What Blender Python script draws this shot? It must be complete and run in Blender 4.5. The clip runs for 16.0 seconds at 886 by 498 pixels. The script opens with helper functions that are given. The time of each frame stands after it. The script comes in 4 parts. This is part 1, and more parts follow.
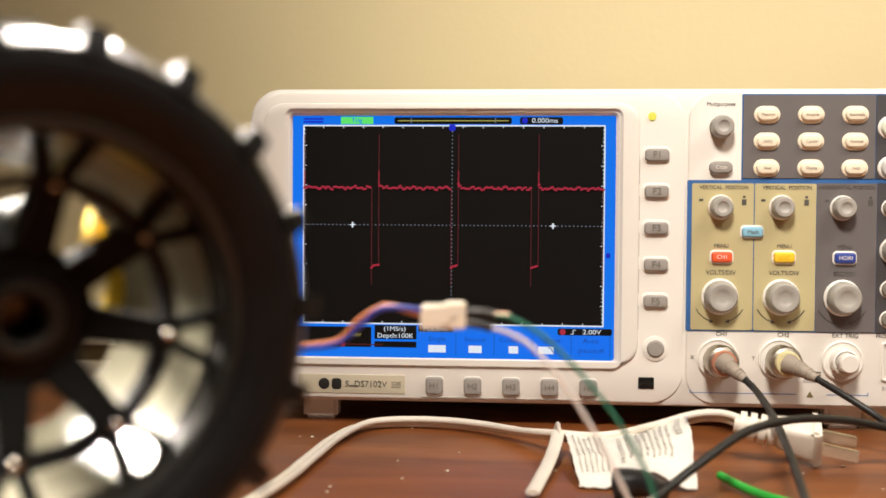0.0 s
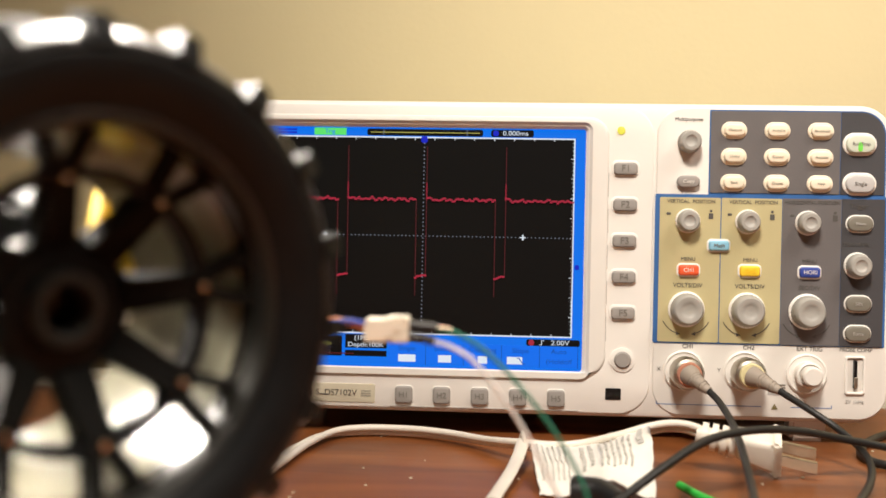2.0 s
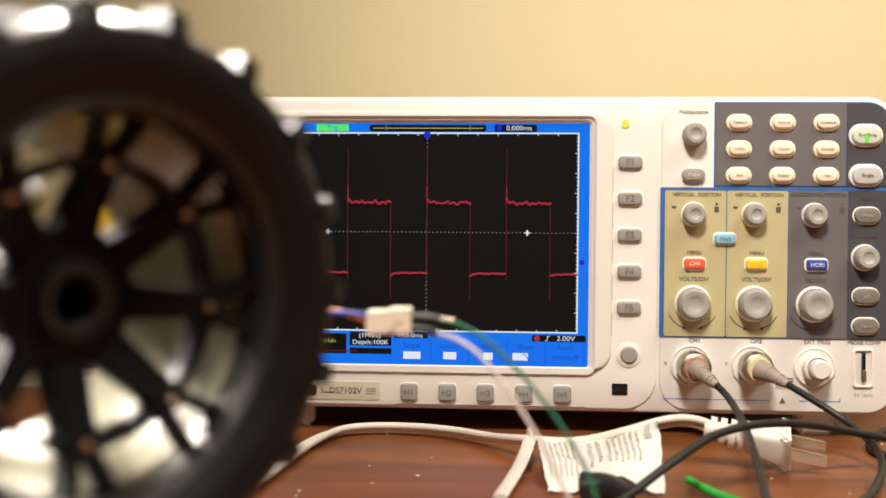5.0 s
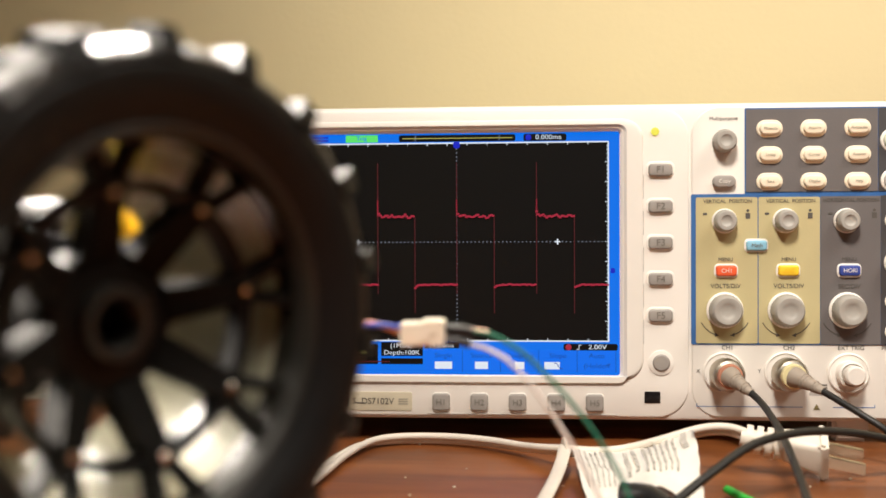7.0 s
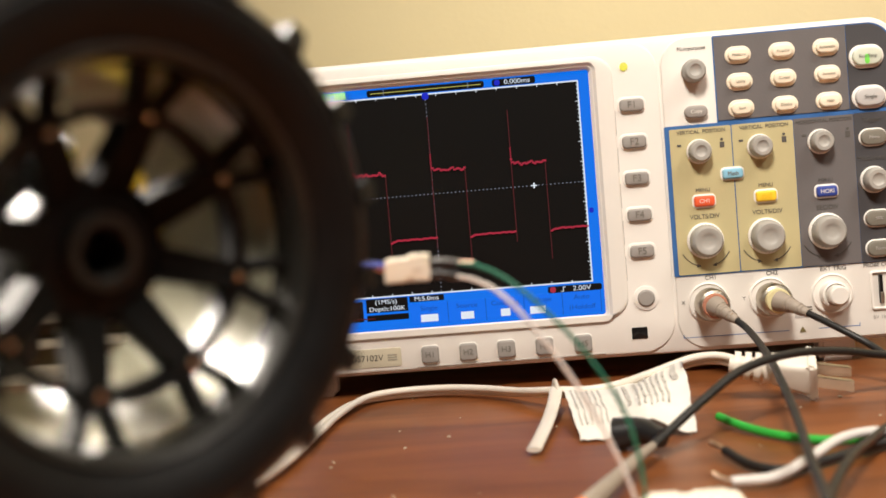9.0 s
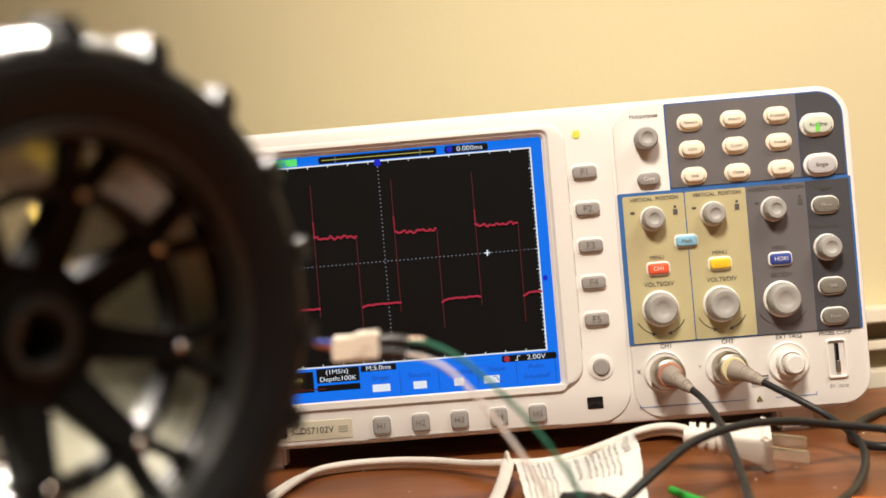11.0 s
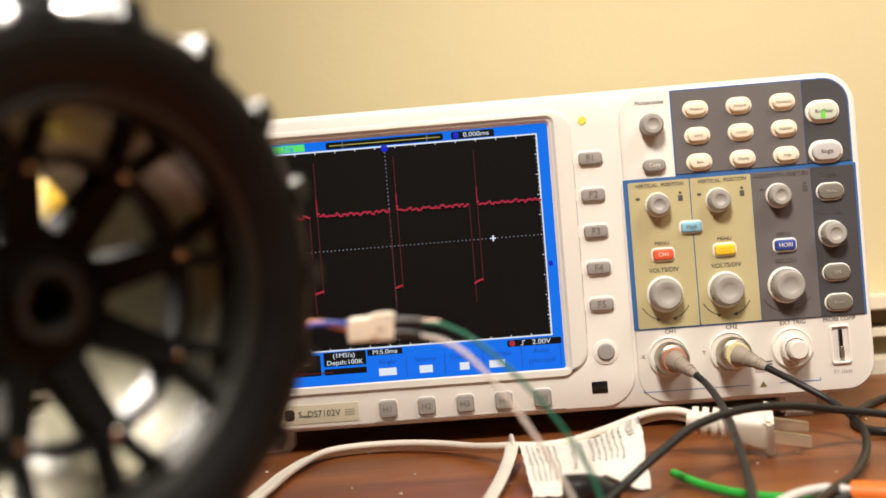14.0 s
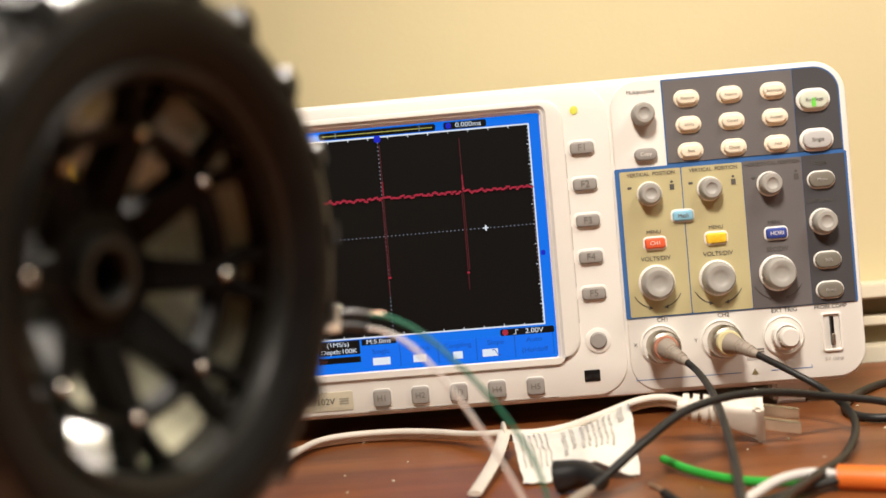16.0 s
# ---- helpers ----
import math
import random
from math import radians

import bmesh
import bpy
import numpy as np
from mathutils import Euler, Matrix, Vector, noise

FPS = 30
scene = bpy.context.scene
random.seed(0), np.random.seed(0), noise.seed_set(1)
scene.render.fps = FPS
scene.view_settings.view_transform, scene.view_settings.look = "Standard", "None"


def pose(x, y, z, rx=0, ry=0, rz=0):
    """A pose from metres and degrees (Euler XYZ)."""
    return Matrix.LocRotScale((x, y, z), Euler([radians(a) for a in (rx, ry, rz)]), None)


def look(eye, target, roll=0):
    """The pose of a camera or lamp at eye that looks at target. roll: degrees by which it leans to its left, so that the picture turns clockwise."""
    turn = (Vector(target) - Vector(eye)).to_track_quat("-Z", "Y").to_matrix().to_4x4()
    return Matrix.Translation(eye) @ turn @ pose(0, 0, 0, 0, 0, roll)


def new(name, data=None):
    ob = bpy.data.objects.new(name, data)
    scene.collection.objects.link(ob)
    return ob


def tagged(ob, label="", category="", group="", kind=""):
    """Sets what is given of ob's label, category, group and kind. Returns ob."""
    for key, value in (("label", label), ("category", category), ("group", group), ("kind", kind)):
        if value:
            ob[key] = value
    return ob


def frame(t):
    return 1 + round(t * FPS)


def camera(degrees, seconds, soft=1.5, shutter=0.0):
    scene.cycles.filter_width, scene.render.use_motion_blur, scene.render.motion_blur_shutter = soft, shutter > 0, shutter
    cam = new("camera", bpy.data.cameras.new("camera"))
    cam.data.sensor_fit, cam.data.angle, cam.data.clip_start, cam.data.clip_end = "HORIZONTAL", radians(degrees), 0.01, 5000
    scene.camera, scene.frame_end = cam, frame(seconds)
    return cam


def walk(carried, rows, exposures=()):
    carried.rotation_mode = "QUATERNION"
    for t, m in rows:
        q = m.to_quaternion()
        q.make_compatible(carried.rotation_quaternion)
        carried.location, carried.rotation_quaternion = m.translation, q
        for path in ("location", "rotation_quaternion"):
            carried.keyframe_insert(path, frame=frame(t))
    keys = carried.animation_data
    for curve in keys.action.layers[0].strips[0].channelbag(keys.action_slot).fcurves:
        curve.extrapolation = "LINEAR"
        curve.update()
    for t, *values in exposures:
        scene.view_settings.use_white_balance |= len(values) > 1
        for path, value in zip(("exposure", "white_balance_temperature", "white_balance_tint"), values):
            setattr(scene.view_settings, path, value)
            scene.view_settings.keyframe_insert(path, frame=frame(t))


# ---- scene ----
cam = camera(46.0, 16.0, soft=1.6)
PATH = [
    (0, (0.1338, -0.5228, 0.1022), (0.1004, -0.0241, 0.0895), 0.41),
    (0.5, (0.1385, -0.5256, 0.1013), (0.1058, -0.0270, 0.0831), 0.23),
    (1, (0.1428, -0.5259, 0.0991), (0.1108, -0.0271, 0.0855), 0.57),
    (1.5, (0.1441, -0.5266, 0.0995), (0.1120, -0.0277, 0.0899), 0.68),
    (2, (0.1446, -0.5278, 0.1010), (0.1152, -0.0287, 0.0947), 1.05),
    (2.5, (0.1466, -0.5258, 0.1014), (0.1178, -0.0266, 0.0982), 0.92),
    (3, (0.1467, -0.5261, 0.1010), (0.1186, -0.0269, 0.0977), 0.95),
    (3.5, (0.1476, -0.5252, 0.0997), (0.1190, -0.0260, 0.0956), 0.76),
    (4, (0.1456, -0.5252, 0.0989), (0.1153, -0.0261, 0.0935), 0.73),
    (4.2, (0.1450, -0.5242, 0.0984), (0.1143, -0.0251, 0.0920), 0.68),
    (6.3, (0.1402, -0.5254, 0.1026), (0.1095, -0.0264, 0.0953), -0.08),
    (6.5, (0.1393, -0.5238, 0.1027), (0.1054, -0.0251, 0.0944), -0.31),
    (7, (0.1354, -0.5254, 0.1028), (0.0981, -0.0268, 0.0976), -0.22),
    (7.5, (0.1341, -0.5260, 0.1029), (0.0935, -0.0277, 0.0959), -0.44),
    (8, (0.1338, -0.5238, 0.1022), (0.0739, -0.0278, 0.0821), -2.27),
    (8.5, (0.1348, -0.5283, 0.1016), (0.0763, -0.0326, 0.0720), -3.59),
    (9, (0.1380, -0.5231, 0.1000), (0.1072, -0.0247, 0.0741), -4.76),
    (9.5, (0.1417, -0.5203, 0.0992), (0.1345, -0.0206, 0.0849), -4.48),
    (10, (0.1457, -0.5139, 0.0990), (0.1441, -0.0139, 0.0940), -4.72),
    (10.2, (0.1465, -0.5138, 0.0991), (0.1421, -0.0138, 0.1002), -4.80),
    (12.5, (0.1493, -0.5188, 0.1020), (0.1263, -0.0194, 0.1074), -4.38),
    (13, (0.1493, -0.5192, 0.1013), (0.1276, -0.0197, 0.1044), -4.33),
    (13.5, (0.1496, -0.5192, 0.1008), (0.1285, -0.0196, 0.0999), -4.45),
    (14, (0.1501, -0.5187, 0.0991), (0.1292, -0.0191, 0.0975), -4.54),
    (14.5, (0.1510, -0.5182, 0.0991), (0.1320, -0.0186, 0.1000), -4.48),
    (15, (0.1518, -0.5184, 0.0981), (0.1334, -0.0188, 0.1015), -4.36),
    (15.5, (0.1531, -0.5187, 0.0981), (0.1311, -0.0192, 0.1018), -4.50),
    (16, (0.1552, -0.5212, 0.0966), (0.1325, -0.0218, 0.0923), -4.83),
]

walk(cam, [(t, look(eye, target, roll)) for t, eye, target, roll in PATH])
cam.data.dof.use_dof = True
cam.data.dof.focus_distance = 0.515
cam.data.dof.aperture_fstop = 7.9

# ---- light ----
world = bpy.data.worlds.new("room_world")
scene.world = world
world.use_nodes = True
world.node_tree.nodes["Background"].inputs[0].default_value = (1.0, 0.90, 0.74, 1)
world.node_tree.nodes["Background"].inputs[1].default_value = 0.16
# Unseen lamps: one broad, two narrow ones added to brighten tread and barrel.
for size, watts, eye, aim in ((0.50, 11.5, (0.93, -0.52, 1.12), (0.30, 0.0, 0.1)), (0.20, 0.92, (-0.06, 0.06, 0.62), (0.04, -0.34, 0.09)), (0.16, 1.0, (-0.44, -0.06, 0.50), (0.05, -0.33, 0.08))):
    lamp_data = bpy.data.lights.new("unseen_lamp", "AREA")
    lamp_data.shape, lamp_data.size, lamp_data.energy = "DISK", size, watts
    lamp_data.color = (1.0, 0.902, 0.790)
    lamp_data.spread = radians(180 if size > 0.3 else 19)
    lamp = new("unseen_lamp", lamp_data)
    lamp.matrix_world = look(eye, aim)
# Unseen spot, added; its soft cone leaves the wall's left side darker.
spot_data = bpy.data.lights.new("added_spot", "SPOT")
spot_data.energy, spot_data.spot_size, spot_data.spot_blend, spot_data.shadow_soft_size = 128.0, radians(68), 1.0, 0.14
spot_data.color = (1.0, 0.902, 0.790)
spot = new("added_spot", spot_data)
spot.matrix_world = look((0.03, -0.95, 1.12), (0.63, 0.1, 0.15))
scene.view_settings.exposure = -0.08


# ---- materials ----
def mat(name, color, rough=0.5, metal=0.0, vary=0.12, scale=60.0, bump=0.15, fine=900.0, spec=0.5, coat=0.0, emit=0.0):
    """A surface with variation at two scales and fine relief."""
    m = bpy.data.materials.new(name)
    m.use_nodes = True
    nt = m.node_tree
    b = nt.nodes["Principled BSDF"]
    b.inputs["Roughness"].default_value = rough
    b.inputs["Metallic"].default_value = metal
    b.inputs["Specular IOR Level"].default_value = spec
    b.inputs["Coat Weight"].default_value = coat
    tc = nt.nodes.new("ShaderNodeTexCoord")
    n1 = nt.nodes.new("ShaderNodeTexNoise")
    n1.inputs["Scale"].default_value, n1.inputs["Detail"].default_value = scale, 4
    nt.links.new(tc.outputs["Object"], n1.inputs["Vector"])
    ramp = nt.nodes.new("ShaderNodeMapRange")
    ramp.inputs["From Min"].default_value, ramp.inputs["From Max"].default_value = 0.3, 0.7
    ramp.inputs["To Min"].default_value, ramp.inputs["To Max"].default_value = 1 - vary, 1 + vary
    nt.links.new(n1.outputs[0], ramp.inputs["Value"])
    mul = nt.nodes.new("ShaderNodeVectorMath")
    mul.operation = "SCALE"
    mul.inputs[0].default_value = color
    nt.links.new(ramp.outputs[0], mul.inputs["Scale"])
    nt.links.new(mul.outputs[0], b.inputs["Base Color"])
    n2 = nt.nodes.new("ShaderNodeTexNoise")
    n2.inputs["Scale"].default_value, n2.inputs["Detail"].default_value = fine, 3
    nt.links.new(tc.outputs["Object"], n2.inputs["Vector"])
    bp = nt.nodes.new("ShaderNodeBump")
    bp.inputs["Strength"].default_value, bp.inputs["Distance"].default_value = bump, 0.0004
    nt.links.new(n2.outputs[0], bp.inputs["Height"])
    nt.links.new(bp.outputs[0], b.inputs["Normal"])
    if emit:
        b.inputs["Emission Color"].default_value = (*color, 1)
        b.inputs["Emission Strength"].default_value = emit
    return m


def glow(name, color, strength=1.0):
    """Lit display pixels under the screen's glass."""
    m = bpy.data.materials.new(name)
    m.use_nodes = True
    b = m.node_tree.nodes["Principled BSDF"]
    b.inputs["Base Color"].default_value = (0.005, 0.005, 0.005, 1)
    b.inputs["Roughness"].default_value = 0.35
    b.inputs["Specular IOR Level"].default_value = 0.12
    b.inputs["Emission Color"].default_value = (*color, 1)
    b.inputs["Emission Strength"].default_value = strength
    return m


def wood():
    m = bpy.data.materials.new("varnished_wood")
    m.use_nodes = True
    nt = m.node_tree
    b = nt.nodes["Principled BSDF"]
    tc = nt.nodes.new("ShaderNodeTexCoord")
    mp = nt.nodes.new("ShaderNodeMapping")
    mp.inputs["Scale"].default_value = (5.0, 30.0, 20.0)
    nt.links.new(tc.outputs["Object"], mp.inputs["Vector"])
    n = nt.nodes.new("ShaderNodeTexNoise")
    n.inputs["Scale"].default_value, n.inputs["Detail"].default_value, n.inputs["Distortion"].default_value = 1.1, 6, 1.1
    nt.links.new(mp.outputs[0], n.inputs["Vector"])
    r = nt.nodes.new("ShaderNodeValToRGB")
    e = r.color_ramp.elements
    e[0].position, e[0].color = 0.25, (0.100, 0.029, 0.0075, 1)
    e[1].position, e[1].color = 0.78, (0.290, 0.098, 0.025, 1)
    mid = e.new(0.5)
    mid.color = (0.190, 0.060, 0.0150, 1)
    nt.links.new(n.outputs[0], r.inputs[0])
    blot = nt.nodes.new("ShaderNodeTexNoise")
    blot.inputs["Scale"].default_value, blot.inputs["Detail"].default_value = 11, 5
    nt.links.new(tc.outputs["Object"], blot.inputs["Vector"])
    rng = nt.nodes.new("ShaderNodeMapRange")
    rng.inputs["To Min"].default_value, rng.inputs["To Max"].default_value = 0.6, 1.4
    nt.links.new(blot.outputs[0], rng.inputs["Value"])
    mul = nt.nodes.new("ShaderNodeVectorMath")
    mul.operation = "SCALE"
    nt.links.new(r.outputs[0], mul.inputs[0])
    nt.links.new(rng.outputs[0], mul.inputs["Scale"])
    nt.links.new(mul.outputs[0], b.inputs["Base Color"])
    rr = nt.nodes.new("ShaderNodeMapRange")
    rr.inputs["To Min"].default_value, rr.inputs["To Max"].default_value = 0.28, 0.5
    nt.links.new(blot.outputs[0], rr.inputs["Value"])
    nt.links.new(rr.outputs[0], b.inputs["Roughness"])
    bp = nt.nodes.new("ShaderNodeBump")
    bp.inputs["Strength"].default_value, bp.inputs["Distance"].default_value = 0.2, 0.0005
    nt.links.new(n.outputs[0], bp.inputs["Height"])
    nt.links.new(bp.outputs[0], b.inputs["Normal"])
    return m


M_WALL = mat("painted_wall", (0.60, 0.515, 0.305), 0.75, vary=0.03, scale=5, bump=0.35, fine=260)
# Dark tone on the unseen walls weakens their reflection in the tyre.
M_DIMWALL = mat("dark_unseen_wall", (0.20, 0.16, 0.11), 0.8, vary=0.05, scale=5)
M_CEIL = mat("ceiling_paint", (0.75, 0.71, 0.62), 0.85, vary=0.03, scale=4)
M_FLOOR = mat("floor_boards", (0.16, 0.09, 0.05), 0.5, vary=0.2, scale=9)
M_WOOD = wood()
M_TRIM = mat("trim_paint", (0.72, 0.66, 0.52), 0.5, vary=0.05, scale=20)
M_TRACK = mat("dull_brass_track", (0.22, 0.17, 0.09), 0.5, metal=0.4, vary=0.15, scale=30)
M_CASE = mat("ivory_plastic", (0.82, 0.79, 0.74), 0.42, vary=0.025, scale=25, bump=0.12, fine=2500)
M_CASE2 = mat("ivory_plastic_panel", (0.76, 0.73, 0.68), 0.5, vary=0.025, scale=25, bump=0.12, fine=2500)
M_GREY = mat("grey_panel_print", (0.135, 0.125, 0.125), 0.5, vary=0.05, scale=40)
M_NAVY = mat("slate_panel_print", (0.060, 0.059, 0.064), 0.5, vary=0.05, scale=40)
M_BEIGE = mat("khaki_panel_print", (0.50, 0.44, 0.24), 0.5, vary=0.04, scale=40)
M_BLUE = mat("blue_line_print", (0.035, 0.13, 0.36), 0.5, vary=0.05)
M_INK = mat("dark_ink", (0.085, 0.078, 0.07), 0.6, vary=0.05)
M_KEYINK = mat("faded_key_ink", (0.17, 0.155, 0.135), 0.6, vary=0.05)
M_OLIVEPRINT = mat("dark_olive_print", (0.16, 0.13, 0.05), 0.6, vary=0.05)
M_CREAMINK = mat("olive_key_ink", (0.36, 0.335, 0.27), 0.6, vary=0.05)
M_PALEINK = mat("pale_grey_ink", (0.42, 0.40, 0.38), 0.6, vary=0.05)
M_BTN_GREY = mat("grey_rubber_key", (0.30, 0.28, 0.26), 0.55, vary=0.06, scale=80)
M_BTN_CREAM = mat("cream_rubber_key", (0.86, 0.76, 0.60), 0.5, vary=0.04, scale=80)
M_BTN_OLIVE = mat("taupe_rubber_key", (0.185, 0.172, 0.14), 0.5, vary=0.06, scale=80)
M_KNOB = mat("grey_knob_plastic", (0.37, 0.355, 0.325), 0.45, vary=0.05, scale=90)
M_RED = mat("orange_red_key", (0.78, 0.11, 0.035), 0.45, vary=0.04)
M_YEL = mat("yellow_key", (0.85, 0.56, 0.03), 0.45, vary=0.04)
M_NAVYKEY = mat("deep_blue_key", (0.03, 0.06, 0.30), 0.4, vary=0.04)
M_LTBLUE = mat("pale_blue_key", (0.24, 0.50, 0.66), 0.45, vary=0.04)
M_BLACKGLASS = mat("black_window", (0.01, 0.009, 0.009), 0.12, vary=0.02, bump=0.0)
M_METAL = mat("nickel_metal", (0.50, 0.46, 0.39), 0.38, metal=1.0, vary=0.06, scale=120)
M_BRASSY = mat("prong_metal", (0.66, 0.60, 0.47), 0.3, metal=1.0, vary=0.08, scale=120)
M_BOOT = mat("grey_strain_relief", (0.33, 0.28, 0.23), 0.55, vary=0.08)
M_BOOTRED = mat("red_ring", (0.50, 0.22, 0.14), 0.5, vary=0.06)
M_BOOTYEL = mat("yellow_ring", (0.72, 0.64, 0.36), 0.5, vary=0.06)
M_CABLE = mat("black_cable", (0.012, 0.0118, 0.0115), 0.48, vary=0.15, bump=0.2)
M_CORD = mat("white_cord", (0.78, 0.72, 0.63), 0.4, vary=0.05, scale=60)
M_PLUG = mat("white_plug", (0.80, 0.75, 0.66), 0.42, vary=0.04, scale=60)
M_PAPER = mat("crinkled_label", (0.82, 0.79, 0.73), 0.55, vary=0.06, scale=70, bump=0.6, fine=180)
M_GREEN = mat("green_insulation", (0.03, 0.42, 0.05), 0.4, vary=0.08)
M_TEAL = mat("teal_insulation", (0.015, 0.16, 0.10), 0.4, vary=0.08)
M_WHITEW = mat("white_insulation", (0.70, 0.67, 0.64), 0.4, vary=0.05)
M_ORANGE = mat("orange_sheath", (0.85, 0.19, 0.025), 0.45, vary=0.06)
M_BLUEW = mat("blue_insulation", (0.01, 0.03, 0.30), 0.35, vary=0.06)
M_ORW = mat("orange_brown_insulation", (0.48, 0.16, 0.05), 0.4, vary=0.06)
M_COPPER = mat("tinned_copper", (0.62, 0.45, 0.33), 0.35, metal=0.9, vary=0.15, scale=400)
M_NYLON = mat("white_nylon", (0.84, 0.78, 0.66), 0.4, vary=0.03, scale=80)
M_SHRINK = mat("heat_shrink", (0.014, 0.014, 0.015), 0.35, vary=0.1)
M_TYRE = mat("black_rubber", (0.0052, 0.0057, 0.0062), 0.52, vary=0.2, scale=120, bump=0.25, fine=700, spec=0.22)
M_SMOKE = mat("smoked_black_plastic", (0.016, 0.015, 0.012), 0.22, spec=0.4, vary=0.15, scale=60)
M_MATT = mat("matt_black_plastic", (0.0080, 0.0076, 0.0066), 0.7, spec=0.08, vary=0.15, scale=90)
M_PAD = mat("polished_tread_rubber", (0.014, 0.0135, 0.013), 0.30, vary=0.25, scale=150, bump=0.2, fine=600, spec=1.0)
M_RIMBLK = mat("gloss_black_plastic", (0.004, 0.0039, 0.0037), 0.45, spec=0.16, vary=0.1, scale=90)
# Olive base colour stands in for the wall mirrored in the barrel.
M_BARREL = mat("olive_reflection_plastic", (0.21, 0.20, 0.145), 0.20, metal=0.0, vary=0.1, scale=60)
M_LIP = mat("satin_black_plastic", (0.019, 0.0190, 0.0165), 0.40, spec=0.4, vary=0.15, scale=70)
M_ARM = mat("black_nylon_arm", (0.012, 0.012, 0.012), 0.6, vary=0.15)
M_YELP = mat("yellow_plastic", (0.72, 0.50, 0.02), 0.45, vary=0.06)
M_SCREW = mat("polished_steel", (0.80, 0.77, 0.70), 0.10, metal=1.0, vary=0.05, bump=0.0)
M_SILVER = mat("bare_aluminium", (0.75, 0.72, 0.66), 0.35, metal=0.9, vary=0.06)
G_BLACK = glow("display_black", (0.0022, 0.0018, 0.0016), 1.0)
G_BLUE = glow("display_blue", (0.003, 0.175, 0.86), 1.0)
G_MENU = glow("display_menu_blue", (0.005, 0.165, 0.88), 1.0)
G_LINE = glow("display_divider", (0.01, 0.07, 0.42), 1.0)
G_WHITE = glow("display_white", (0.78, 0.84, 0.92), 1.0)
G_DIM = glow("display_dot_grey", (0.20, 0.22, 0.28), 1.0)
G_RED = glow("display_red", (0.40, 0.024, 0.050), 1.0)
G_DIMRED = glow("display_dim_red", (0.085, 0.012, 0.015), 1.0)
G_GREENL = glow("display_green", (0.12, 0.80, 0.16), 1.0)
G_YELLOW = glow("display_yellow", (0.45, 0.42, 0.10), 1.0)
G_DEEP = glow("display_deep_blue", (0.01, 0.02, 0.55), 1.0)
G_LED = glow("amber_led", (0.90, 0.80, 0.10), 1.1)
G_RUN = glow("green_key_light", (0.30, 0.95, 0.12), 0.9)


# ---- mesh helpers ----
def part(name, bm, material, parent=None, label="", angle=35):
    """Links a bmesh as one mesh object under a thing or part."""
    me = bpy.data.meshes.new(name)
    bm.normal_update()
    bm.to_mesh(me)
    bm.free()
    for p in me.polygons:
        p.use_smooth = True
    me.set_sharp_from_angle(angle=radians(angle))
    if material:
        me.materials.append(material)
    ob = new(name, me)
    ob.parent = parent
    if label:
        tagged(ob, label)
    return ob


def thing(name, label, category, at=(0, 0, 0), group="", kind=""):
    ob = new(name)
    ob.location = at
    ob.empty_display_size = 0.02
    return tagged(ob, label, category, group, kind)


def outline(cx, cz, w, h, r, n=6):
    """A rounded rectangle in the xz plane."""
    r = max(min(r, w / 2 - 1e-5, h / 2 - 1e-5), 1e-5)
    pts = []
    for sx, sz, a0 in ((1, 1, 0), (-1, 1, 90), (-1, -1, 180), (1, -1, 270)):
        for k in range(n + 1):
            a = radians(a0 + 90 * k / n)
            pts.append((cx + sx * (w / 2 - r) + r * math.cos(a), cz + sz * (h / 2 - r) + r * math.sin(a)))
    return pts


def loops(bm, rings, cap0=True, cap1=True):
    vs = [[bm.verts.new(p) for p in ring] for ring in rings]
    for a, b in zip(vs, vs[1:]):
        for k in range(len(a)):
            j = (k + 1) % len(a)
            bm.faces.new((a[k], a[j], b[j], b[k]))
    if cap0:
        bm.faces.new(list(reversed(vs[0])))
    if cap1:
        bm.faces.new(vs[-1])
    return bm


def rbox(cx, cz, w, h, r, front, back, bev=0.0006, n=6, bm=None):
    """A rounded slab: its face at y = front, its back at y = back, with a softened front edge."""
    bm = bm or bmesh.new()
    rings = [[(x, back, z) for x, z in outline(cx, cz, w, h, r, n)]]
    for k in range(4):
        a = radians(90 * k / 3)
        s = bev * (1 - math.cos(a))
        rings.append([(x, front + bev * (1 - math.sin(a)), z) for x, z in outline(cx, cz, w - 2 * s, h - 2 * s, r - s, n)])
    return loops(bm, rings)


def rframe(cx, cz, w, h, r, icx, icz, iw, ih, ir, front, back, bev=0.0008, ibev=0.0008, n=8):
    """A slab with a rounded opening right through it."""
    bm = bmesh.new()
    rings = [(outline(cx, cz, w, h, r, n), back), (outline(cx, cz, w, h, r, n), front + bev),
             (outline(cx, cz, w - 0.6 * bev, h - 0.6 * bev, r, n), front + 0.3 * bev),
             (outline(cx, cz, w - 2 * bev, h - 2 * bev, r - bev, n), front),
             (outline(icx, icz, iw + 2 * ibev, ih + 2 * ibev, ir + ibev, n), front),
             (outline(icx, icz, iw, ih, ir, n), front + ibev), (outline(icx, icz, iw, ih, ir, n), back)]
    vs = [[(x, y, z) for x, z in o] for o, y in rings]
    vs.append(vs[0])
    loops(bm, vs, False, False)
    bmesh.ops.remove_doubles(bm, verts=bm.verts, dist=1e-6)
    return bm


def lathe(profile, cx=0.0, cz=0.0, n=32, bm=None, caps=(True, True)):
    """Turns (radius, y) pairs about an axis along y."""
    bm = bm or bmesh.new()
    rings = [[(cx + r * math.cos(2 * math.pi * k / n), y, cz + r * math.sin(2 * math.pi * k / n)) for k in range(n)] for r, y in profile]
    return loops(bm, rings, *caps)


